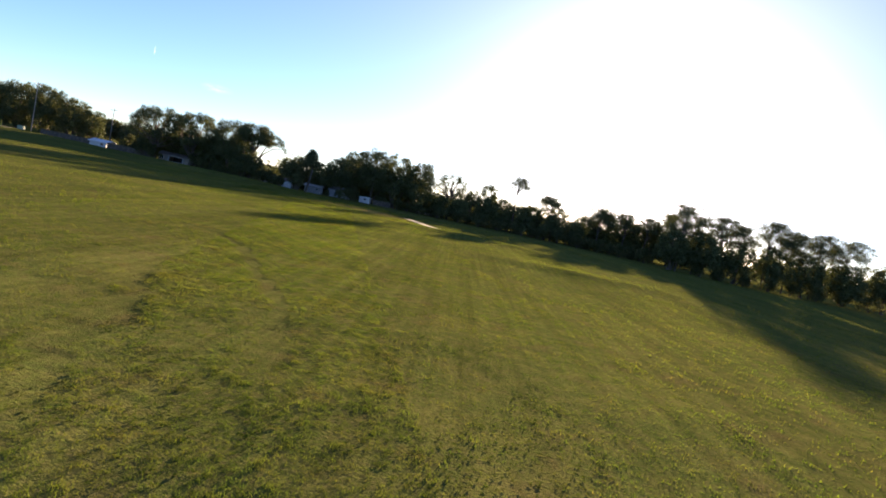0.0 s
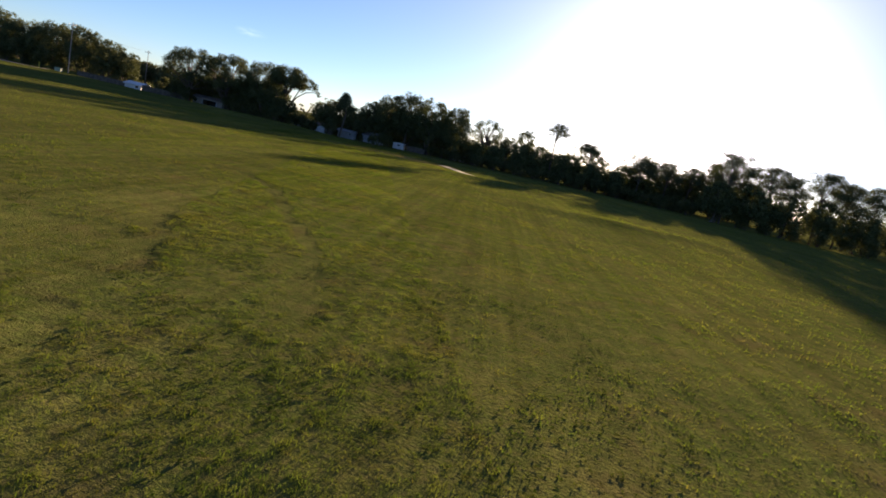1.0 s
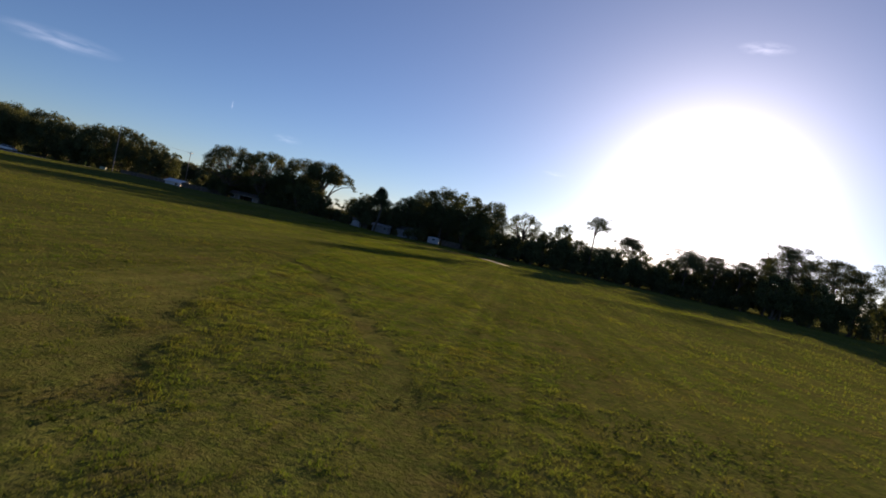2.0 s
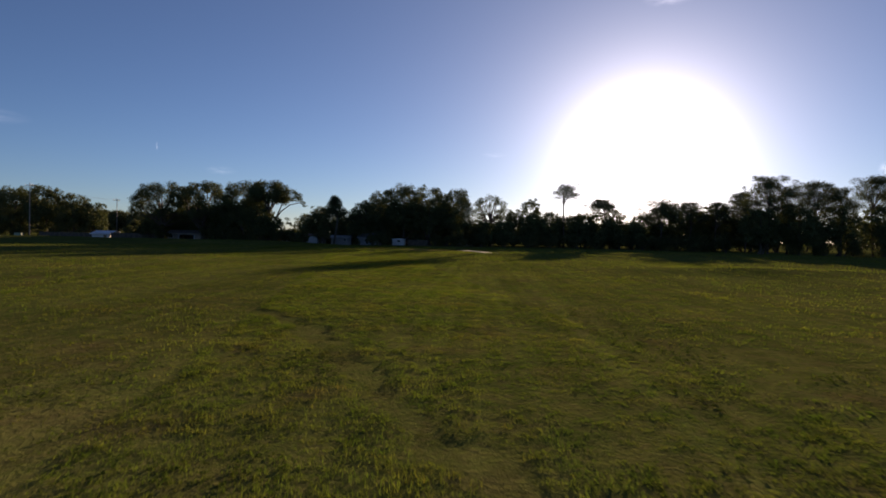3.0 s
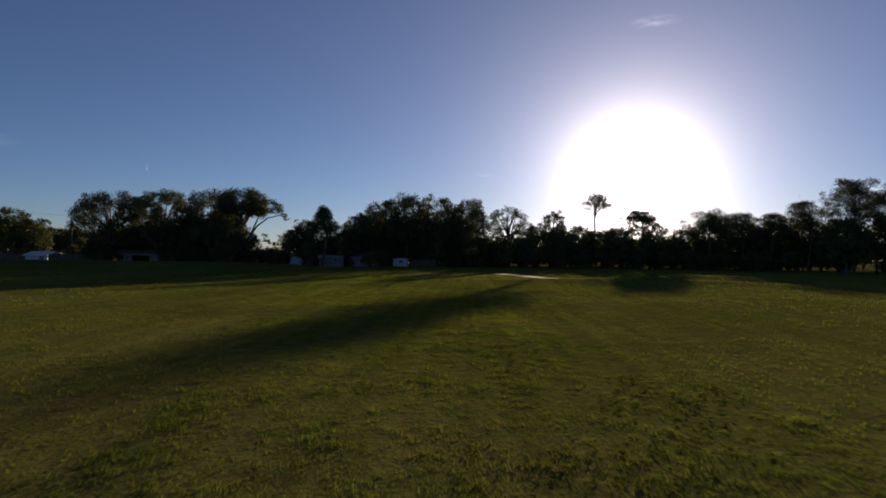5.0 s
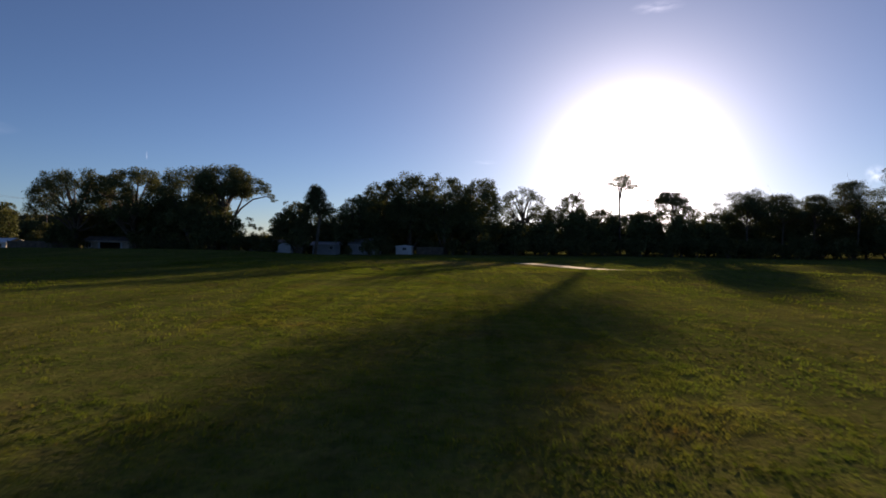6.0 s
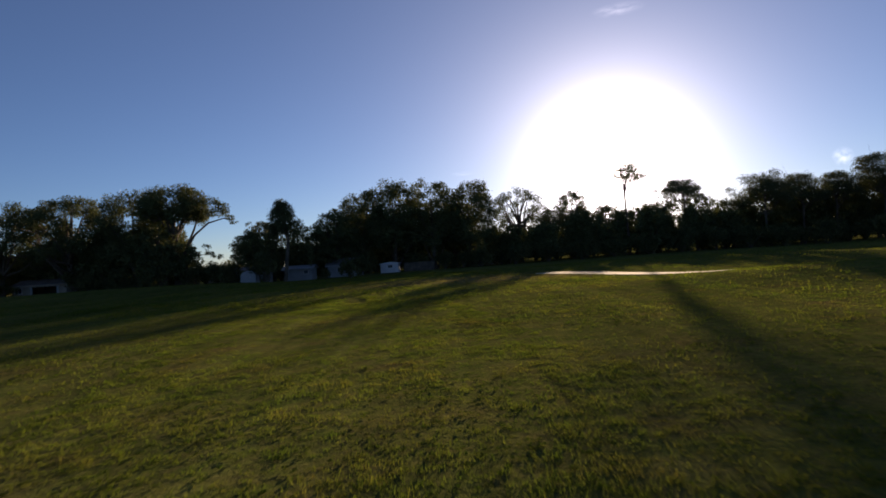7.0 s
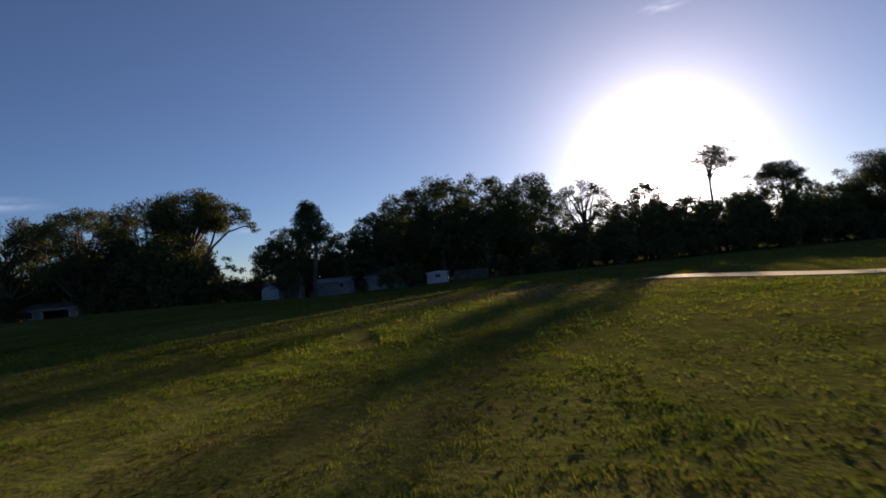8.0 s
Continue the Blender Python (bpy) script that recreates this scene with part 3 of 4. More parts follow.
# ---- concrete strip in the lawn ----
def build_strip():
    a, b = Vector((-8.5, 112.3)), Vector((-1.4, 98.0))
    d = (b - a).normalized()
    n = Vector((-d.y, d.x))
    length, half, count = (b - a).length, 1.0, 9
    root = thing("concrete_strip", a.x, a.y, "long pale concrete strip set flush in the lawn", "concrete strip", z=0)
    for i in range(count):
        bm = bmesh.new()
        s0, s1 = i * length / count + 0.01, (i + 1) * length / count - 0.01
        top = []
        for s in (s0, s1):
            for k in (-half, half):
                p = a + d * s + n * k
                top.append((p.x - a.x, p.y - a.y, ground_z(p.x, p.y) + 0.04))
        up = [bm.verts.new(q) for q in (top[0], top[1], top[3], top[2])]
        low = [bm.verts.new((q[0], q[1], q[2] - 0.2)) for q in (top[0], top[1], top[3], top[2])]
        bm.faces.new(up)
        for j in range(4):
            bm.faces.new((up[j], low[j], low[(j + 1) % 4], up[(j + 1) % 4]))
        bmesh.ops.recalc_face_normals(bm, faces=bm.faces)
        part("slab", bm, CONCRETE, root)


build_strip()


def build_gravel():
    xs, ys = np.arange(-240, -104, 3.0), np.arange(130, 160, 3.0)
    verts = []
    for j, y in enumerate(ys):
        for i, x in enumerate(xs):
            edge = 1.2 * math.sin(x * 0.2) + 0.8 * math.sin(x * 0.53 + 1)
            yy = y + (edge if j in (0, len(ys) - 1) else 0)
            verts.append((x, yy, ground_z(x, yy) + 0.05))
    nx, ny = len(xs), len(ys)
    faces = [(j * nx + i, j * nx + i + 1, (j + 1) * nx + i + 1, (j + 1) * nx + i) for j in range(ny - 1) for i in range(nx - 1)]
    tagged(new("gravel_lot", raw_mesh("gravel_lot", verts, faces, GRAVEL)), "bare grey-brown gravel lot beside the lawn", "gravel", kind="structure")


build_gravel()


# ---- buildings and fences at the tree line ----
def window_on(root, x, z, w, h, y, label="dark window pane in a white frame"):
    win = part("window", box_bm(x - w / 2 - 0.07, x + w / 2 + 0.07, y - 0.06, y + 0.02, z - h / 2 - 0.07, z + h / 2 + 0.07, 0.015), WHITE, root, label)
    part("pane", box_bm(x - w / 2, x + w / 2, y - 0.075, y - 0.05, z - h / 2, z + h / 2, 0), GLASS, win)
    part("mullion", box_bm(x - 0.02, x + 0.02, y - 0.085, y - 0.07, z - h / 2, z + h / 2, 0), WHITE, win)


def gable_house(name, x, y, wide, deep, eave, ridge, wall_mat, roof_mat, label, category, windows=(), doors=(), opening=None, turn=0.0, trimmed=False):
    """Ridge along x; the front wall faces the lawn at local y = 0."""
    root = thing(name, x, y, label, category, turn=turn)
    t = 0.15
    fronts = [(-wide / 2, wide / 2)] if not opening else [(-wide / 2, opening[0]), (opening[1], wide / 2)]
    for x0, x1 in fronts:
        part("wall", box_bm(x0, x1, 0, t, -0.3, eave, 0.01), wall_mat, root)
    if opening:
        part("lintel", box_bm(opening[0], opening[1], 0.002, t, eave - 0.3, eave, 0.01), wall_mat, root)
        # Near-black back wall: the carport's inner shade put into its colour.
        part("back_room", box_bm(opening[0], opening[1], deep * 0.6, deep * 0.6 + 0.1, -0.3, eave, 0), DARK, root, "carport back wall, its near-black colour standing for the shade inside")
    if trimmed:
        part("sill_wall", box_bm(opening[0] + 0.16, opening[1] - 0.16, -0.05, t - 0.02, -0.3, 0.42, 0.02), PALE, root, "low pale wall under the opening")
        for px in opening:
            part("post", box_bm(px - 0.16, px + 0.16, -0.06, -0.003, -0.3, eave - 0.3, 0.02), PALE, root, "pale painted post")
        part("beam", box_bm(opening[0] - 0.2, opening[1] + 0.2, -0.065, -0.003, eave - 0.298, eave - 0.06, 0.02), PALE, root, "pale painted beam")
    part("wall", box_bm(-wide / 2, wide / 2, deep - t, deep, -0.3, eave, 0.01), wall_mat, root)
    for sx in (-1, 1):
        bm = bmesh.new()
        prof = [(t, -0.3), (deep - t, -0.3), (deep - t, eave), (deep / 2, ridge - 0.08), (t, eave)]
        p0 = [bm.verts.new((sx * wide / 2, yy, zz)) for yy, zz in prof]
        p1 = [bm.verts.new((sx * (wide / 2 - t), yy, zz)) for yy, zz in prof]
        bm.faces.new(p0)
        bm.faces.new(p1[::-1])
        for i in range(5):
            bm.faces.new((p0[i], p1[i], p1[(i + 1) % 5], p0[(i + 1) % 5]))
        bmesh.ops.recalc_face_normals(bm, faces=bm.faces)
        part("gable", bm, wall_mat, root)
    roof_bm = bmesh.new()
    o, th = 0.35, 0.1
    slope = (ridge - eave) / (deep / 2)
    prof = [(-o, eave - o * slope), (deep / 2, ridge), (deep + o, eave - o * slope), (deep + o, eave - o * slope + th), (deep / 2, ridge + th), (-o, eave - o * slope + th)]
    p0 = [roof_bm.verts.new((-wide / 2 - o, yy, zz)) for yy, zz in prof]
    p1 = [roof_bm.verts.new((wide / 2 + o, yy, zz)) for yy, zz in prof]
    for idx in ((0, 1, 4, 5), (1, 2, 3, 4)):
        roof_bm.faces.new([p0[i] for i in idx])
        roof_bm.faces.new([p1[i] for i in idx][::-1])
    for i in range(6):
        roof_bm.faces.new((p0[i], p1[i], p1[(i + 1) % 6], p0[(i + 1) % 6]))
    bmesh.ops.recalc_face_normals(roof_bm, faces=roof_bm.faces)
    roof = part("roof", roof_bm, roof_mat, root)
    part("fascia", box_bm(-wide / 2 - o, wide / 2 + o, -o - 0.03, -o - 0.002, eave - o * slope - 0.1, eave - o * slope + th, 0), wall_mat, roof)
    for wx, wz, ww, wh in windows:
        window_on(root, wx, wz, ww, wh, 0)
    for dx, dw in doors:
        door = part("door", box_bm(dx - dw / 2, dx + dw / 2, -0.04, 0.02, -0.05, min(2.0, eave - 0.1), 0.01), DARK, root, "dark painted door")
        part("handle", box_bm(dx + dw / 2 - 0.15, dx + dw / 2 - 0.08, -0.09, -0.04, 0.95, 1.03, 0.01), STEEL, door)
    return root


def board_panel(x0, x1, z0, z1, boards=12):
    """Upright boards with grooves between them, as one sheet."""
    outline = []
    w = (x1 - x0) / boards
    for j in range(boards):
        a = x0 + j * w
        outline += [(a, 0.015), (a + 0.012, 0.0), (a + w - 0.012, 0.0)]
    outline += [(x1, 0.015), (x1, 0.028), (x0, 0.028)]
    bm = bmesh.new()
    low = [bm.verts.new((x, y, z0)) for x, y in outline]
    top = [bm.verts.new((x, y, z1)) for x, y in outline]
    bm.faces.new(low)
    bm.faces.new(top[::-1])
    for j in range(len(outline)):
        k = (j + 1) % len(outline)
        bm.faces.new((low[j], low[k], top[k], top[j]))
    bmesh.ops.recalc_face_normals(bm, faces=bm.faces)
    return bm


def fence(x0, y0, x1, y1, high, mat, label):
    """Board fence in panels between posts."""
    d = Vector((x1 - x0, y1 - y0))
    k = max(1, round(d.length / 2.4))
    turn = math.degrees(math.atan2(d.y, d.x))
    root = thing("fence", x0, y0, label, "fence", z=0, turn=turn)
    step = d.length / k
    rng = random.Random(int(x0 * 7 + y0))
    for i in range(k + 1):
        p = Vector((x0, y0)) + d * (i / k)
        z = ground_z(p.x, p.y)
        part("post", box_bm(i * step - 0.05, i * step + 0.05, 0.03, 0.13, z - 0.3, z + high + 0.08, 0.01), mat, root)
        if i < k:
            part("panel", board_panel(i * step + 0.03, (i + 1) * step - 0.03, z + 0.04, z + high + rng.uniform(-0.03, 0.02)), mat, root)
            for rail in (z + 0.4, z + high - 0.35):
                part("rail", box_bm(i * step + 0.04, (i + 1) * step - 0.04, 0.032, 0.07, rail - 0.045, rail + 0.045, 0), mat, root)


gable_house("outbuilding", -98.3, 153.0, 4.8, 4.2, 1.5, 2.15, WHITE, METAL, "low white outbuilding with a pale blue-white metal roof", "outbuilding", windows=[(1.2, 0.9, 0.8, 0.6)], turn=-4)
fence(-118.0, 158.0, -101.5, 154.5, 1.6, TIMBER, "weathered brown board fence beside the outbuilding")
fence(-95.4, 152.5, -82.0, 150.5, 1.75, TIMBER, "weathered brown board fence under the oaks")
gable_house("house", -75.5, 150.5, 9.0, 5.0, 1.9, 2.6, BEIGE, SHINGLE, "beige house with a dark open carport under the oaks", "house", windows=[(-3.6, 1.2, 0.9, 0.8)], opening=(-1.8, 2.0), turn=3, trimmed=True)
fence(-70.0, 151.0, -54.5, 150.5, 1.5, TIMBER, "low brown board fence in deep tree shade")
gable_house("house", -48.2, 152.0, 8.6, 5.5, 1.75, 2.5, PALE, SHINGLE, "low pale grey-blue house with a dark roof behind shrubs", "house", windows=[(-2.6, 1.0, 0.8, 0.7), (1.2, 1.0, 0.8, 0.7)], doors=[(-0.6, 0.85)], turn=2)
gable_house("shed", -39.8, 156.5, 4.3, 3.4, 1.85, 2.25, PALE, PALE, "pale box-shaped shed with one small dark window", "shed", windows=[(1.25, 1.25, 0.55, 0.5)], turn=1)
gable_house("house", -33.4, 160.5, 5.2, 5.0, 1.95, 2.9, PALE, SHINGLE, "pale house with a dark roof deep under the trees", "house", windows=[(-0.6, 1.15, 0.8, 0.8)], turn=1)
fence(-23.9, 164.2, -18.9, 164.7, 1.5, TIMBER, "grey weathered board fence beside the white shed")
gable_house("house", -9.0, 178.0, 9.0, 6.0, 2.1, 3.2, PALE, SHINGLE, "pale house half hidden behind the trees", "house", windows=[(-2.2, 1.2, 1.0, 0.9), (2.0, 1.2, 1.0, 0.9)])


def build_white_shed():
    root = thing("shed", -26.3, 163.2, "small white shed with a dark square window", "shed", turn=-2)
    w, d, h = 3.0, 2.4, 1.5
    for y in (0.0, d - 0.08):
        part("wall", box_bm(-w / 2, w / 2, y, y + 0.08, -0.2, h, 0.01), WHITE, root)
    for x in (-w / 2 + 0.002, w / 2 - 0.082):
        part("wall", box_bm(x, x + 0.08, 0.08, d - 0.08, -0.2, h, 0.01), WHITE, root)
    part("roof", prism_bm([(-w / 2 - 0.15, h), (w / 2 + 0.15, h), (w / 2 + 0.15, h + 0.08), (0, h + 0.26), (-w / 2 - 0.15, h + 0.08)], -0.15, d + 0.15), METAL, root, "shallow pale metal roof")
    for i in range(9):
        x = -w / 2 + 0.2 + i * (w - 0.4) / 8
        part("batten", box_bm(x - 0.02, x + 0.02, -0.018, -0.001, -0.05, h - 0.02, 0), WHITE, root)
    window_on(root, 0.15, 1.05, 0.7, 0.42, -0.02, "small dark window")


def build_round_shed():
    root = thing("shed", -41.8, 140.2, "small white shed with a rounded roof among shrubs", "shed", turn=4)
    w, d, h = 1.9, 1.8, 0.95
    prof = [(-w / 2, -0.2), (w / 2, -0.2), (w / 2, h)] + [(w / 2 * math.cos(a), h + 0.62 * math.sin(a)) for a in np.linspace(0.2, math.pi - 0.2, 9)] + [(-w / 2, h)]
    part("shell", prism_bm(prof, 0, d), PALE, root)
    door = part("door", box_bm(-0.42, 0.42, -0.035, 0.01, -0.05, 1.45, 0.015), PALE, root)
    part("handle", box_bm(0.28, 0.34, -0.08, -0.035, 0.7, 0.82, 0.01), STEEL, door)
    for x in (-w / 2 + 0.03, w / 2 - 0.07):
        part("corner_trim", box_bm(x, x + 0.04, -0.02, -0.001, -0.1, h, 0), PALE, root)


build_white_shed()
build_round_shed()


def utility_pole(x, y, h, label):
    root = thing("utility_pole", x, y, label, "utility pole", "utility poles")
    v, f = tube([(0, 0, -0.5), (0, 0, h * 0.5), (0, 0, h)], [0.15, 0.125, 0.09], 10)
    part("pole", raw_mesh("pole", v, f, POLE, True), POLE, root)
    arm = part("crossarm", box_bm(-1.2, 1.2, -0.16, -0.05, h - 0.75, h - 0.62, 0.015), POLE, root)
    for sx in (-1.05, -0.4, 0.4, 1.05):
        v, f = tube([(sx, -0.1, h - 0.62), (sx, -0.1, h - 0.56), (sx, -0.1, h - 0.5), (sx, -0.1, h - 0.42)], [0.035, 0.07, 0.045, 0.06], 8)
        part("insulator", raw_mesh("insulator", v, f, STEEL, True), STEEL, arm)


utility_pole(-122.2, 160.0, 14.2, "tall weathered wooden utility pole with a crossarm")
utility_pole(-127.8, 205.0, 13.0, "distant wooden utility pole above low trees")


def build_roadside_bits():
    post = thing("marker_post", -131.0, 160.0, "yellow marker post beside the gravel lot", "marker post")
    v, f = tube([(0, 0, -0.3), (0, 0, 1.3), (0, 0, 1.5), (0, 0, 1.58)], [0.16, 0.16, 0.13, 0.04], 10)
    part("post", raw_mesh("post", v, f, YELLOW, True), YELLOW, post)
    cab = thing("utility_cabinet", -123.5, 158.0, "pale green utility cabinet on the grass verge", "utility cabinet")
    part("body", box_bm(-0.9, 0.9, -0.5, 0.5, -0.1, 1.1, 0.05), GREENBOX, cab)
    part("lid", box_bm(-0.95, 0.95, -0.55, 0.55, 1.11, 1.2, 0.03), GREENBOX, cab)
    part("door", box_bm(-0.8, 0.8, -0.525, -0.501, 0.08, 1.0, 0.01), GREENBOX, cab)


build_roadside_bits()


def parked_car(x, y, turn):
    root = thing("car", x, y, "silver-white parked car on the gravel lot", "car", z=ground_z(x, y) + 0.06, turn=turn)
    lower = [(-2.25, 0.32), (2.2, 0.3), (2.28, 0.55), (2.2, 0.72), (1.15, 0.9), (-1.55, 0.95), (-2.2, 0.88), (-2.3, 0.6)]
    bm = prism_bm(lower, -0.86, 0.86)
    bmesh.ops.bevel(bm, geom=list(bm.edges), offset=0.06, segments=2, affect="EDGES")
    body = part("body", bm, CARPAINT, root)
    cabin = bmesh.new()
    ring = [[cabin.verts.new((a, sy * w, z)) for a, z, w in ((-1.75, 0.9, 0.8), (-1.2, 1.4, 0.64), (0.3, 1.42, 0.64), (1.15, 0.86, 0.8))] for sy in (-1, 1)]
    cabin.faces.new(ring[0])
    cabin.faces.new(ring[1][::-1])
    for i in range(4):
        j = (i + 1) % 4
        cabin.faces.new((ring[0][i], ring[1][i], ring[1][j], ring[0][j]))
    bmesh.ops.recalc_face_normals(cabin, faces=cabin.faces)
    part("window_band", cabin, GLASS, body, "dark tinted glass")
    part("roof", box_bm(-1.24, 0.36, -0.66, 0.66, 1.39, 1.45, 0.025), CARPAINT, body)
    for px in (-1.2, 0.3):
        for sy in (-1, 1):
            v, f = tube([(px - (0.5 if px < 0 else -0.75), sy * 0.79, 0.9), (px, sy * 0.65, 1.41)], [0.045, 0.045], 6)
            part("pillar", raw_mesh("pillar", v, f, CARPAINT), CARPAINT, body)
    for wx in (-1.35, 1.4):
        for sy in (-1, 1):
            v, f = tube([(wx, sy * 0.66, 0.31), (wx, sy * 0.68, 0.31), (wx, sy * 0.86, 0.31), (wx, sy * 0.88, 0.31)], [0.2, 0.31, 0.31, 0.2], 18)
            wheel = part("wheel", raw_mesh("tyre", v, f, DARK, True), DARK, root, "black tyre")
            v, f = tube([(wx, sy * 0.84, 0.31), (wx, sy * 0.885, 0.31), (wx, sy * 0.89, 0.31)], [0.19, 0.19, 0.02], 14)
            part("rim", raw_mesh("rim", v, f, STEEL, True), STEEL, wheel)
    for sy in (-0.6, 0.6):
        part("headlight", box_bm(2.2, 2.27, sy - 0.16, sy + 0.16, 0.58, 0.7, 0.02), STEEL, body)
        part("tail_light", box_bm(-2.31, -2.24, sy - 0.14, sy + 0.14, 0.66, 0.8, 0.02), TAIL, body)
    part("bumper", box_bm(2.2, 2.34, -0.8, 0.8, 0.32, 0.46, 0.03), CARPAINT, root)
    part("bumper", box_bm(-2.36, -2.22, -0.8, 0.8, 0.34, 0.5, 0.03), CARPAINT, root)


parked_car(-149.6, 152.5, 4)


def overhead_cable(a, b, sag):
    a, b = Vector(a), Vector(b)
    pts = []
    for i in range(17):
        u = i / 16
        p = a.lerp(b, u)
        p.z -= sag * 4 * u * (1 - u)
        pts.append(p - a)
    root = thing("overhead_cable", a.x, a.y, "thin dark overhead cable hung between poles", "cable", "overhead cables", z=a.z)
    v, f = tube(pts, [0.014] * len(pts), 5)
    part("wire", raw_mesh("wire", v, f, DARK, True), DARK, root)


for dx in (-1.05, 1.05):
    overhead_cable((-122.2 + dx, 159.9, 13.6), (-127.8 + dx, 204.9, 12.4), 0.9)


# ---- tree line ----
ROW = "trees along the edge of the field"
DENSE, BROAD = "broad dark green oak with a dense rounded crown", "tall spreading oak with a dark clumped crown"
seed = 100
for x, y, h, w in ((-196, 188, 16.5, 17), (-179, 180, 15.5, 15), (-164, 167, 13.6, 12), (-152, 167, 14.7, 11), (-141.5, 167, 12.8, 10.5), (-132, 167, 14, 10.5),
                   (-122.5, 166, 14.4, 8), (-115.5, 167, 12.3, 7), (-111.0, 169, 10.0, 5.6)):
    seed += 1
    add_tree("oak", x, y, h, w * 1.2, seed, DENSE, ROW, base=h * 0.06, leaf=0.36)
for x, y, h, w in ((-163, 220, 13, 13), (-151, 216, 11.6, 12), (-142, 217, 9.7, 10), (-133.5, 215, 9.7, 10), (-125.5, 215, 9.3, 10), (-117, 217, 9.4, 10)):
    seed += 1
    add_tree("oak", x, y, h, w, seed, "distant round-headed tree in evening light", ROW, base=h * 0.1, mat=SCRUB)
add_tree("oak", -54.9, 145.6, 6.4, 4.4, 135, "small leafy tree hiding the foot of a tall oak", ROW, base=0.8, density=0.9)
add_tree("oak", -57.4, 146.4, 8.0, 4.6, 136, "small leafy tree hiding the foot of a tall oak", ROW, base=1.0, density=0.9)
for x, y, h, w, k in ((-52.6, 146.4, 6.6, 4.4, 137), (-56.0, 146.6, 9.4, 5.4, 138)):
    add_tree("oak", x, y, h, w, k, "small leafy tree hiding the foot of a tall oak", ROW, base=0.6, density=0.9)
# the oaks over the beige house
add_tree("oak", -80.5, 149, 13.9, 12.5, 131, BROAD, ROW, density=1.15, base=4.4, count=48, limbs=22, leaf=0.2, puff=1.4, filled=False)
add_tree("oak", -71.0, 149.5, 14.3, 11.5, 132, BROAD, ROW, density=1.2, base=4.0, count=48, limbs=18, leaf=0.21, puff=1.5, filled=False)
add_tree("oak", -61.0, 149, 14.2, 9.6, 133, BROAD, ROW, density=1.0, base=2.4, count=46, limbs=9, leaf=0.22, puff=1.6)
add_tree("oak", -54.3, 147.5, 14.1, 8.4, 134, "tall oak with one bare limb reaching out sideways", ROW, density=1.2, base=8.4, count=34, limbs=12, leaf=0.19, puff=1.35,
         extra=[(-2.2, 0, 7.4, 1.5), (-3.6, 0.4, 6.2, 1.5), (-1.4, 0.6, 5.6, 1.2), (-3.0, 0.2, 4.6, 1.3), (5.3, 0.2, 11.6, 1.45), (4.0, -0.4, 12.5, 1.5), (2.8, 0.5, 11.2, 1.5), (2.6, -0.5, 13.0, 1.4), (4.2, 0.6, 10.6, 1.3), (5.6, -0.9, 10.3, 1.2), (6.6, 0.5, 11.2, 1.15), (7.3, -0.6, 10.0, 1.1), (6.4, -0.4, 10.9, 1.2), (8.1, -0.6, 9.3, 0.85), (8.6, -0.6, 8.7, 0.6), (4.9, 0, 4.6, 0.9), (5.8, 0, 4.2, 0.8), (4.2, 0.3, 5.6, 0.7)],
         boughs=[([(0.5, 0, 3.6), (1.6, -0.2, 5.6), (3.0, -0.4, 7.4), (5.0, -0.5, 8.9), (7.2, -0.6, 9.4), (8.5, -0.6, 9.0)], 0.22), ([(1.6, -0.2, 5.6), (2.6, 0.3, 8.2), (3.6, 0.2, 10.6), (4.6, 0, 11.8)], 0.19), ([(1.2, 0, 4.9), (3.0, 0.1, 4.6), (5.2, 0, 4.5)], 0.1)])
for x, y, h, w in ((-76, 158, 9.6, 12), (-67, 157, 9.2, 11), (-62, 158, 11.6, 9), (-85, 157, 7.6, 9), (-65.5, 151, 9.6, 8)):
    seed += 1
    add_tree("oak", x, y, h, w, seed, DENSE, ROW, base=h * 0.12, leaf=0.34)
# lower growth and the narrow pine
add_tree("oak", -43.4, 151, 9.2, 5.0, 141, "small loose-crowned tree beside the oaks", ROW, density=0.8, base=2.0, mat=SCRUB, leaf=0.22, filled=False)
add_tree("oak", -42.4, 144, 7.1, 5.2, 142, "small loose-crowned tree beside the white shed", ROW, density=0.85, base=1.6, mat=SCRUB, leaf=0.22)
add_tree("cone", -37.7, 142.5, 10.5, 5.3, 143, "narrow upright pine standing above the shrubs", ROW, density=1.05, base=6.3, leaf=0.17, count=44)
add_tree("oak", -38.8, 161, 8.8, 7.0, 144, DENSE, ROW, base=1.2, density=0.8)
# Unseen oaks behind the row, added to close sunlit gaps in its shadow.
for x, y, h, w in ((-45.0, 166, 9.8, 7), (-38.5, 189, 12.4, 8), (-33.0, 190, 12.8, 8)):
    seed += 1
    add_tree("oak", x, y, h, w, seed, DENSE, ROW, base=1.0, density=0.8, leaf=0.36)
add_tree("oak", -35.0, 164, 11.3, 7.5, 145, DENSE, ROW, base=1.5)
# the tall central clump
for x, y, h, w, s in ((-31.0, 168, 14.5, 9.2, 151), (-25.6, 169, 16.1, 9.6, 152), (-18.8, 169, 15.8, 10.2, 153), (-11.9, 169, 15.0, 9.0, 154)):
    add_tree("oak", x, y, h, w, s, BROAD, ROW, base=2.0, density=0.85, count=56, puff=1.55, leaf=0.25)
for x, y, h, w in ((-23, 177, 13.6, 10), (-15, 178, 12.8, 9.5), (-33, 177, 12, 9)):
    seed += 1
    add_tree("oak", x, y, h, w, seed, DENSE, ROW, base=h * 0.12, leaf=0.34)
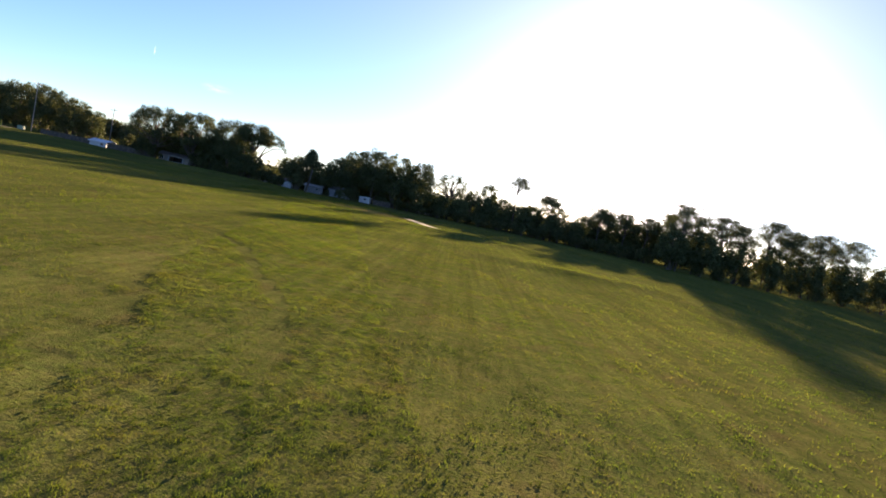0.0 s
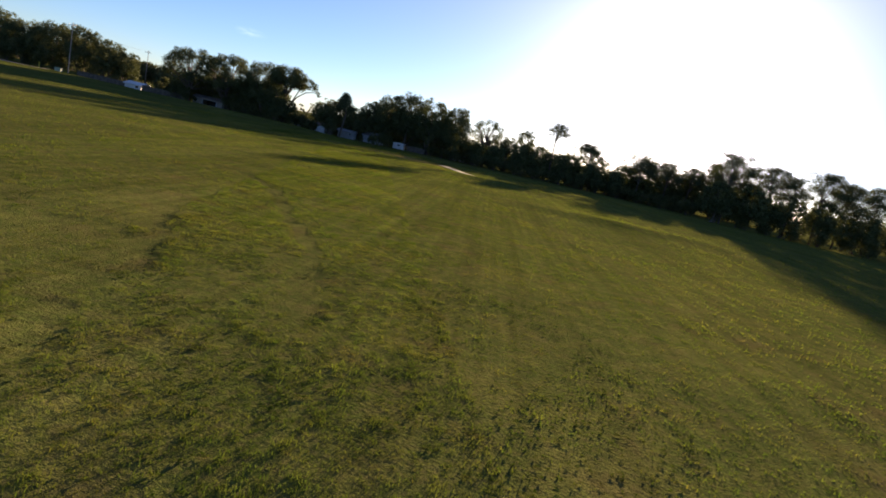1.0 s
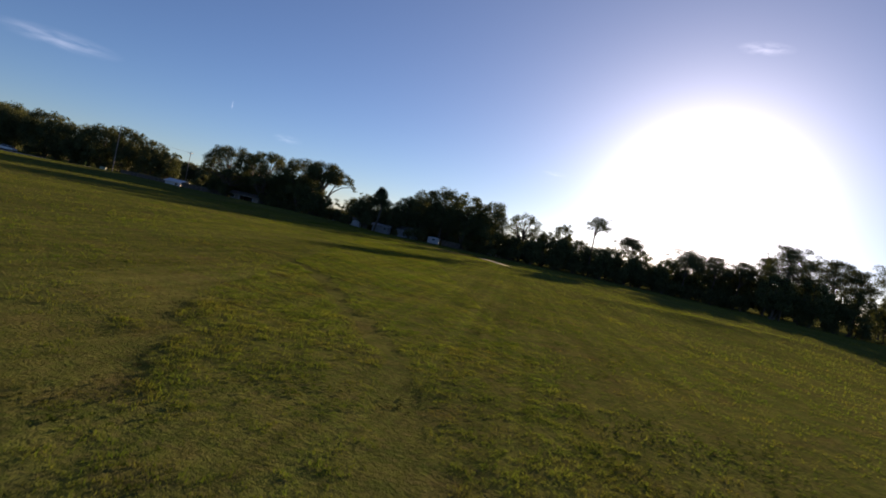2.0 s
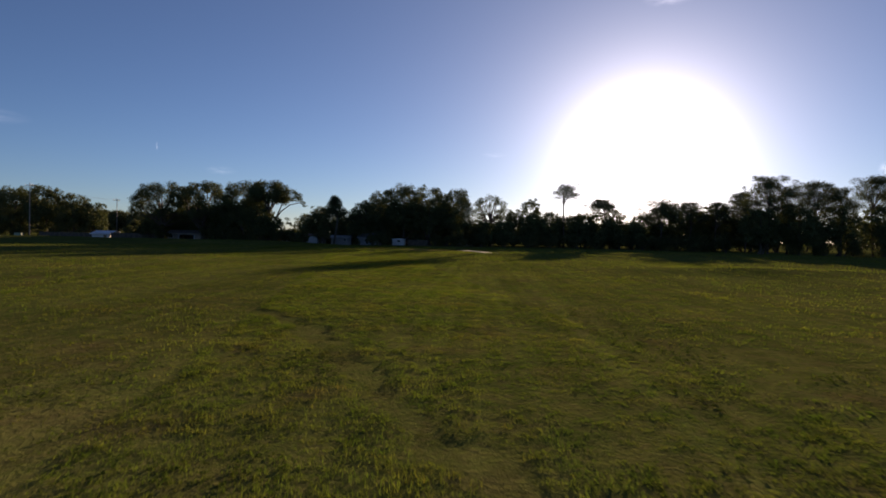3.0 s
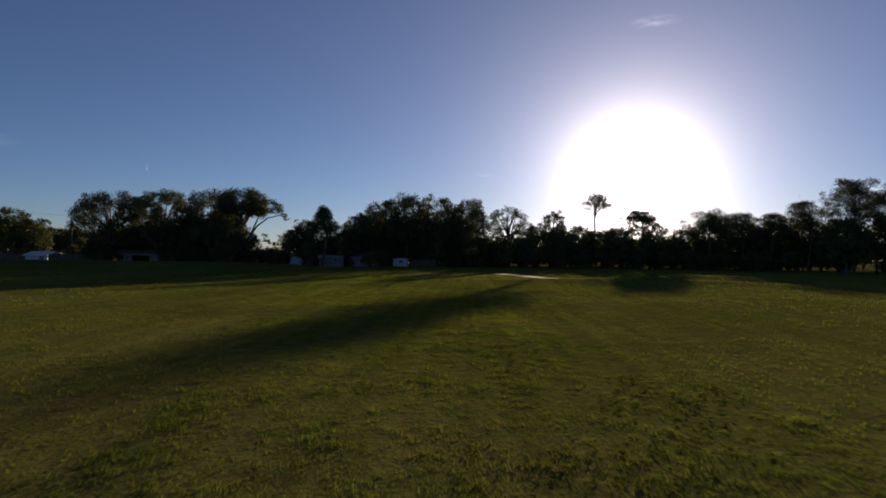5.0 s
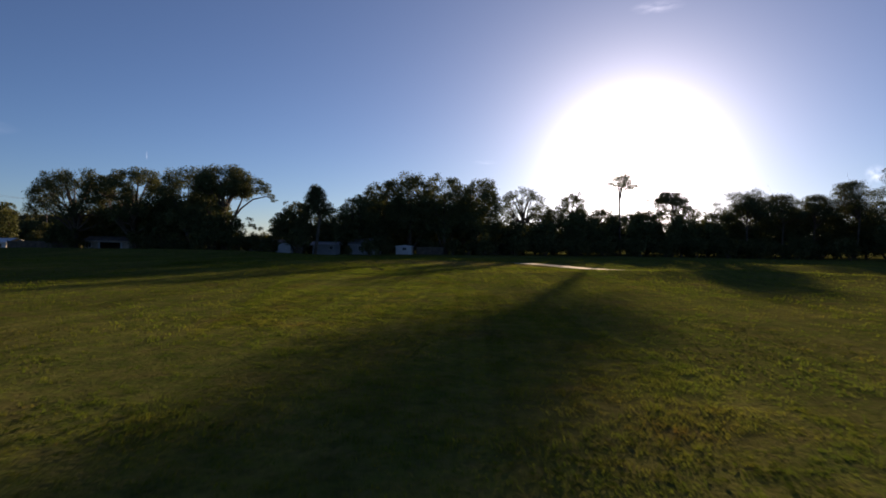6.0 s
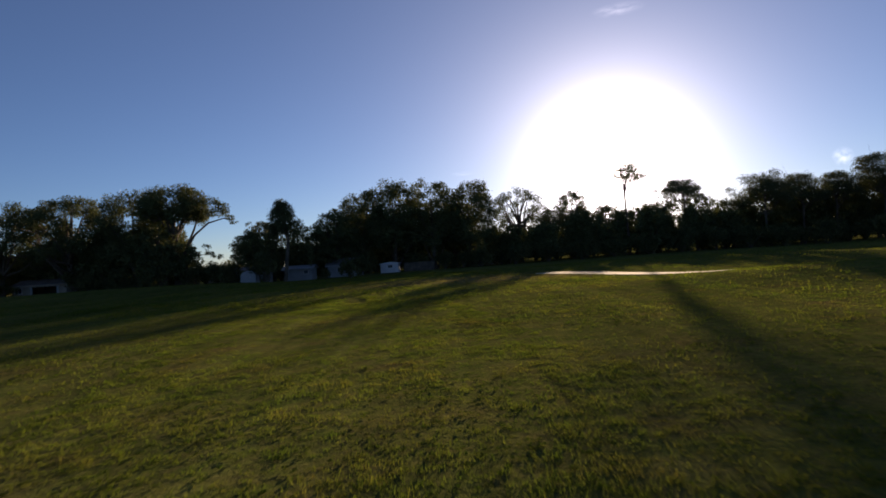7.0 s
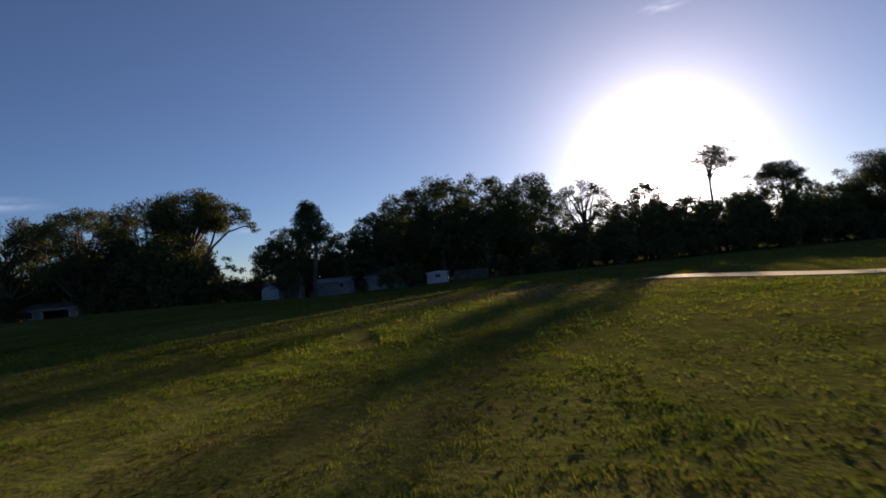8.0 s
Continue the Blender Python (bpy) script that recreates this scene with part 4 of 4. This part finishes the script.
add_tree("oak", -2.6, 177, 14.3, 9.2, 161, "open-crowned tree with light showing through its branches", ROW, density=0.85, base=5.8, count=30, limbs=24, puff=1.1, leaf=0.18, filled=False)
add_tree("oak", 4.1, 179, 10.3, 5.6, 162, "open-crowned tree with a loose domed top", ROW, density=1.0, base=4.6, count=32, limbs=18, puff=1.0, leaf=0.2)
for x, y, h, w, s in ((9.0, 177, 9.6, 7.5, 163), (14.0, 177, 9.8, 7.5, 164), (19.5, 178, 9.2, 7.5, 165), (23.5, 178, 9.8, 6.5, 175), (31.8, 177, 10.8, 5.5, 167), (29.4, 174, 8.2, 6, 176), (36.5, 178, 7.8, 7, 168),
                      (-6.0, 172, 7.5, 7, 169), (0.5, 172, 7.0, 7, 170), (48, 184, 11.6, 9.5, 171), (56, 186, 12.0, 9.5, 172), (64, 186, 12.4, 9.5, 173), (41, 184, 10.2, 8, 174), (72, 187, 13.0, 10, 177), (80, 188, 13.4, 10, 178), (27.5, 177, 10.4, 6.5, 179), (20.5, 172, 8.8, 5.5, 180)):
    add_tree("oak", x, y, h, w, s, DENSE, ROW, base=h * 0.1)
# Pine not seen itself, added and shaped to cast the shadow on the lawn.
add_tree("pine", 17.3, 175.0, 16.4, 6.2, 166, "very tall thin-crowned pine, not seen itself, added to cast a shadow on the lawn", ROW, leaf=0.18, density=0.75, limbs=12, base=13.2, count=17)
add_tree("pine", 27.9, 175.5, 12.9, 7.6, 167, "pine with a rounded crown just above the lower oaks", ROW, leaf=0.2, density=1.1, limbs=14, base=9.6, count=15)
# Oak added behind the open-crowned trees, only to cast a dark band.
add_tree("oak", 9.1, 184, 13.8, 5.9, 181, "slender dense oak added behind the row to cast a shadow band", ROW, base=3.0, puff=1.05)
# the pines on the sunny side
TALL = "tall pine with a flat open crown on a bare trunk"
for x, y, h, w, s in ((43.8, 177, 13.0, 8.1, 181), (52.5, 180, 13.2, 6.9, 182), (59.5, 181, 13.3, 6.9, 183), (66.5, 178, 15.6, 7.5, 184),
                      (59.3, 151, 17.0, 7.7, 185), (64.0, 152, 15.2, 6.9, 186), (69.6, 151, 16.2, 7.5, 187), (75.5, 152, 15, 6.9, 188), (81.5, 150, 17.3, 8.2, 189),
                      (88, 152, 16, 7.5, 190), (96, 153, 16.8, 8.2, 191), (105, 155, 17, 8.2, 192)):
    add_tree("pine", x, y, h, w * 1.3, s, TALL, ROW, leaf=0.21, density=1.0, limbs=18, base=h * 0.6, count=14)
for x, y, h, w in ((57, 157, 10.6, 8), (65, 156, 11.2, 9), (74, 157, 11, 9), (83, 156, 11.2, 9), (92, 157, 11.6, 9.5), (103, 158, 11.4, 10), (114, 158, 12.5, 10), (127, 156, 13, 12), (142, 150, 13.5, 13)):
    seed += 1
    add_tree("oak", x, y - 7, h, w, seed, DENSE, ROW, base=h * 0.1, leaf=0.36)

# woods behind the first row: five trees, repeated
rng_back = random.Random(5)
BACK = [add_tree("oak", -240 - 12 * i, 236, 8.6, 9.5, 300 + i, "low dark tree in the woods behind the field", "woods behind the field", base=0.6, density=0.42, leaf=0.5) for i in range(5)]
xb = -228.0
while xb < 215:
    xb += rng_back.uniform(5.5, 8)
    yb = rng_back.uniform(196, 226)
    tall = 1.25 if xb > 70 else (1.0 if xb < 0 else 0.93)
    if -82 < xb < -61:
        tall = 0.5
    o = copy_thing(rng_back.choice(BACK), pose(xb, yb, ground_z(xb, yb), 0, 0, rng_back.uniform(0, 360)))
    o.scale = (1, 1, tall * rng_back.uniform(0.85, 1.05))

for i in range(26):
    xb, yb = -36 + i * 4.6 + rng_back.uniform(-1, 1), rng_back.uniform(185, 193)
    o = copy_thing(rng_back.choice(BACK), pose(xb, yb, ground_z(xb, yb), 0, 0, rng_back.uniform(0, 360)))
    o.scale = (0.85, 0.85, rng_back.uniform(0.55, 0.75))

# shrubs along the lawn's edge
for i, (x, y, h, w) in enumerate(((-80.8, 148.2, 4.6, 5), (-84.5, 150.5, 5, 5.5), (-69.8, 148.4, 4.2, 4.6), (-92, 155.5, 4, 4.5), (-86, 156, 4.6, 5), (-82.5, 157.5, 5, 5), (-88.5, 153.5, 4.2, 5), (-69.5, 158, 5, 5.5), (-65.5, 154.5, 5, 5.5), (-60.5, 153, 5, 5.5), (-56.5, 152, 4.8, 5.5), (-57.5, 156, 5, 5.5), (-62, 146.5, 3.4, 4.5), (-66.8, 147.5, 3.2, 4.5), (-68.5, 153.5, 3.4, 5), (-63, 149, 3.8, 5.5), (-58, 146, 3.2, 5), (-55, 152.5, 3.6, 4), (-51.2, 149.2, 3.4, 3.6), (-47.0, 148.5, 2.4, 3.0), (-48.6, 146.8, 4.0, 4.6),
                                  (-45, 143, 3.2, 4), (-39.0, 139.4, 4.4, 2.8), (-39.6, 141, 4.4, 4), (-30.0, 147.5, 3.2, 3.6), (-55.5, 144.5, 4.4, 5), (-51.0, 146, 4.0, 4.5), (-43.4, 146.5, 2.6, 3.2), (-34.6, 152.5, 1.6, 2.4), (-44.0, 158.5, 4.2, 4), (-30.5, 160, 3.6, 5), (-31, 165, 4.5, 5), (-22, 167.5, 4, 5), (-17, 165.5, 3.4, 4.5), (-14, 166, 3.2, 4.5),
                                  (-11, 166, 4, 5.5), (-5, 167, 3.6, 5.5), (1, 168, 3.8, 5.5), (7, 169, 4, 6), (13, 170, 3.6, 6), (19, 170, 4, 6), (25, 170, 4.4, 6), (27.2, 172.5, 5, 6), (31, 170, 4.2, 6), (37, 170, 4.6, 6.5),
                                  (43, 170, 4.2, 6.5), (49, 168, 4.6, 6.5), (54, 160, 4.4, 6), (59, 153, 4.2, 6), (64, 149, 4.6, 6), (70, 148, 4.2, 6), (76, 148, 4.6, 6), (82, 147, 4.4, 6.5),
                                  (88, 148, 4.6, 6.5), (95, 148, 4.8, 7), (102, 149, 4.6, 7), (110, 150, 5, 7))):
    add_bush(x, y, h, w, 400 + i)
for i in range(46):
    xb = -92 + i * 3.4 + rng_back.uniform(-0.8, 0.8)
    yb = (159.5 if xb < -56 else 164.5 if xb < -32 else 171.5 if xb < -6 else 174.0) + rng_back.uniform(-1, 1)
    add_bush(xb, yb, rng_back.uniform(4.6, 6.0) if xb < -52 else rng_back.uniform(3.0, 4.4), rng_back.uniform(4.4, 5.4), 500 + i, "dark undergrowth between the trunks of the tree line", leaf=0.34)
for i in range(14):
    add_bush(-184 + i * 5.6, 163.5 + (i % 3), 3.4 + (i % 4) * 0.4, 5.2, 460 + i)

build_grass()
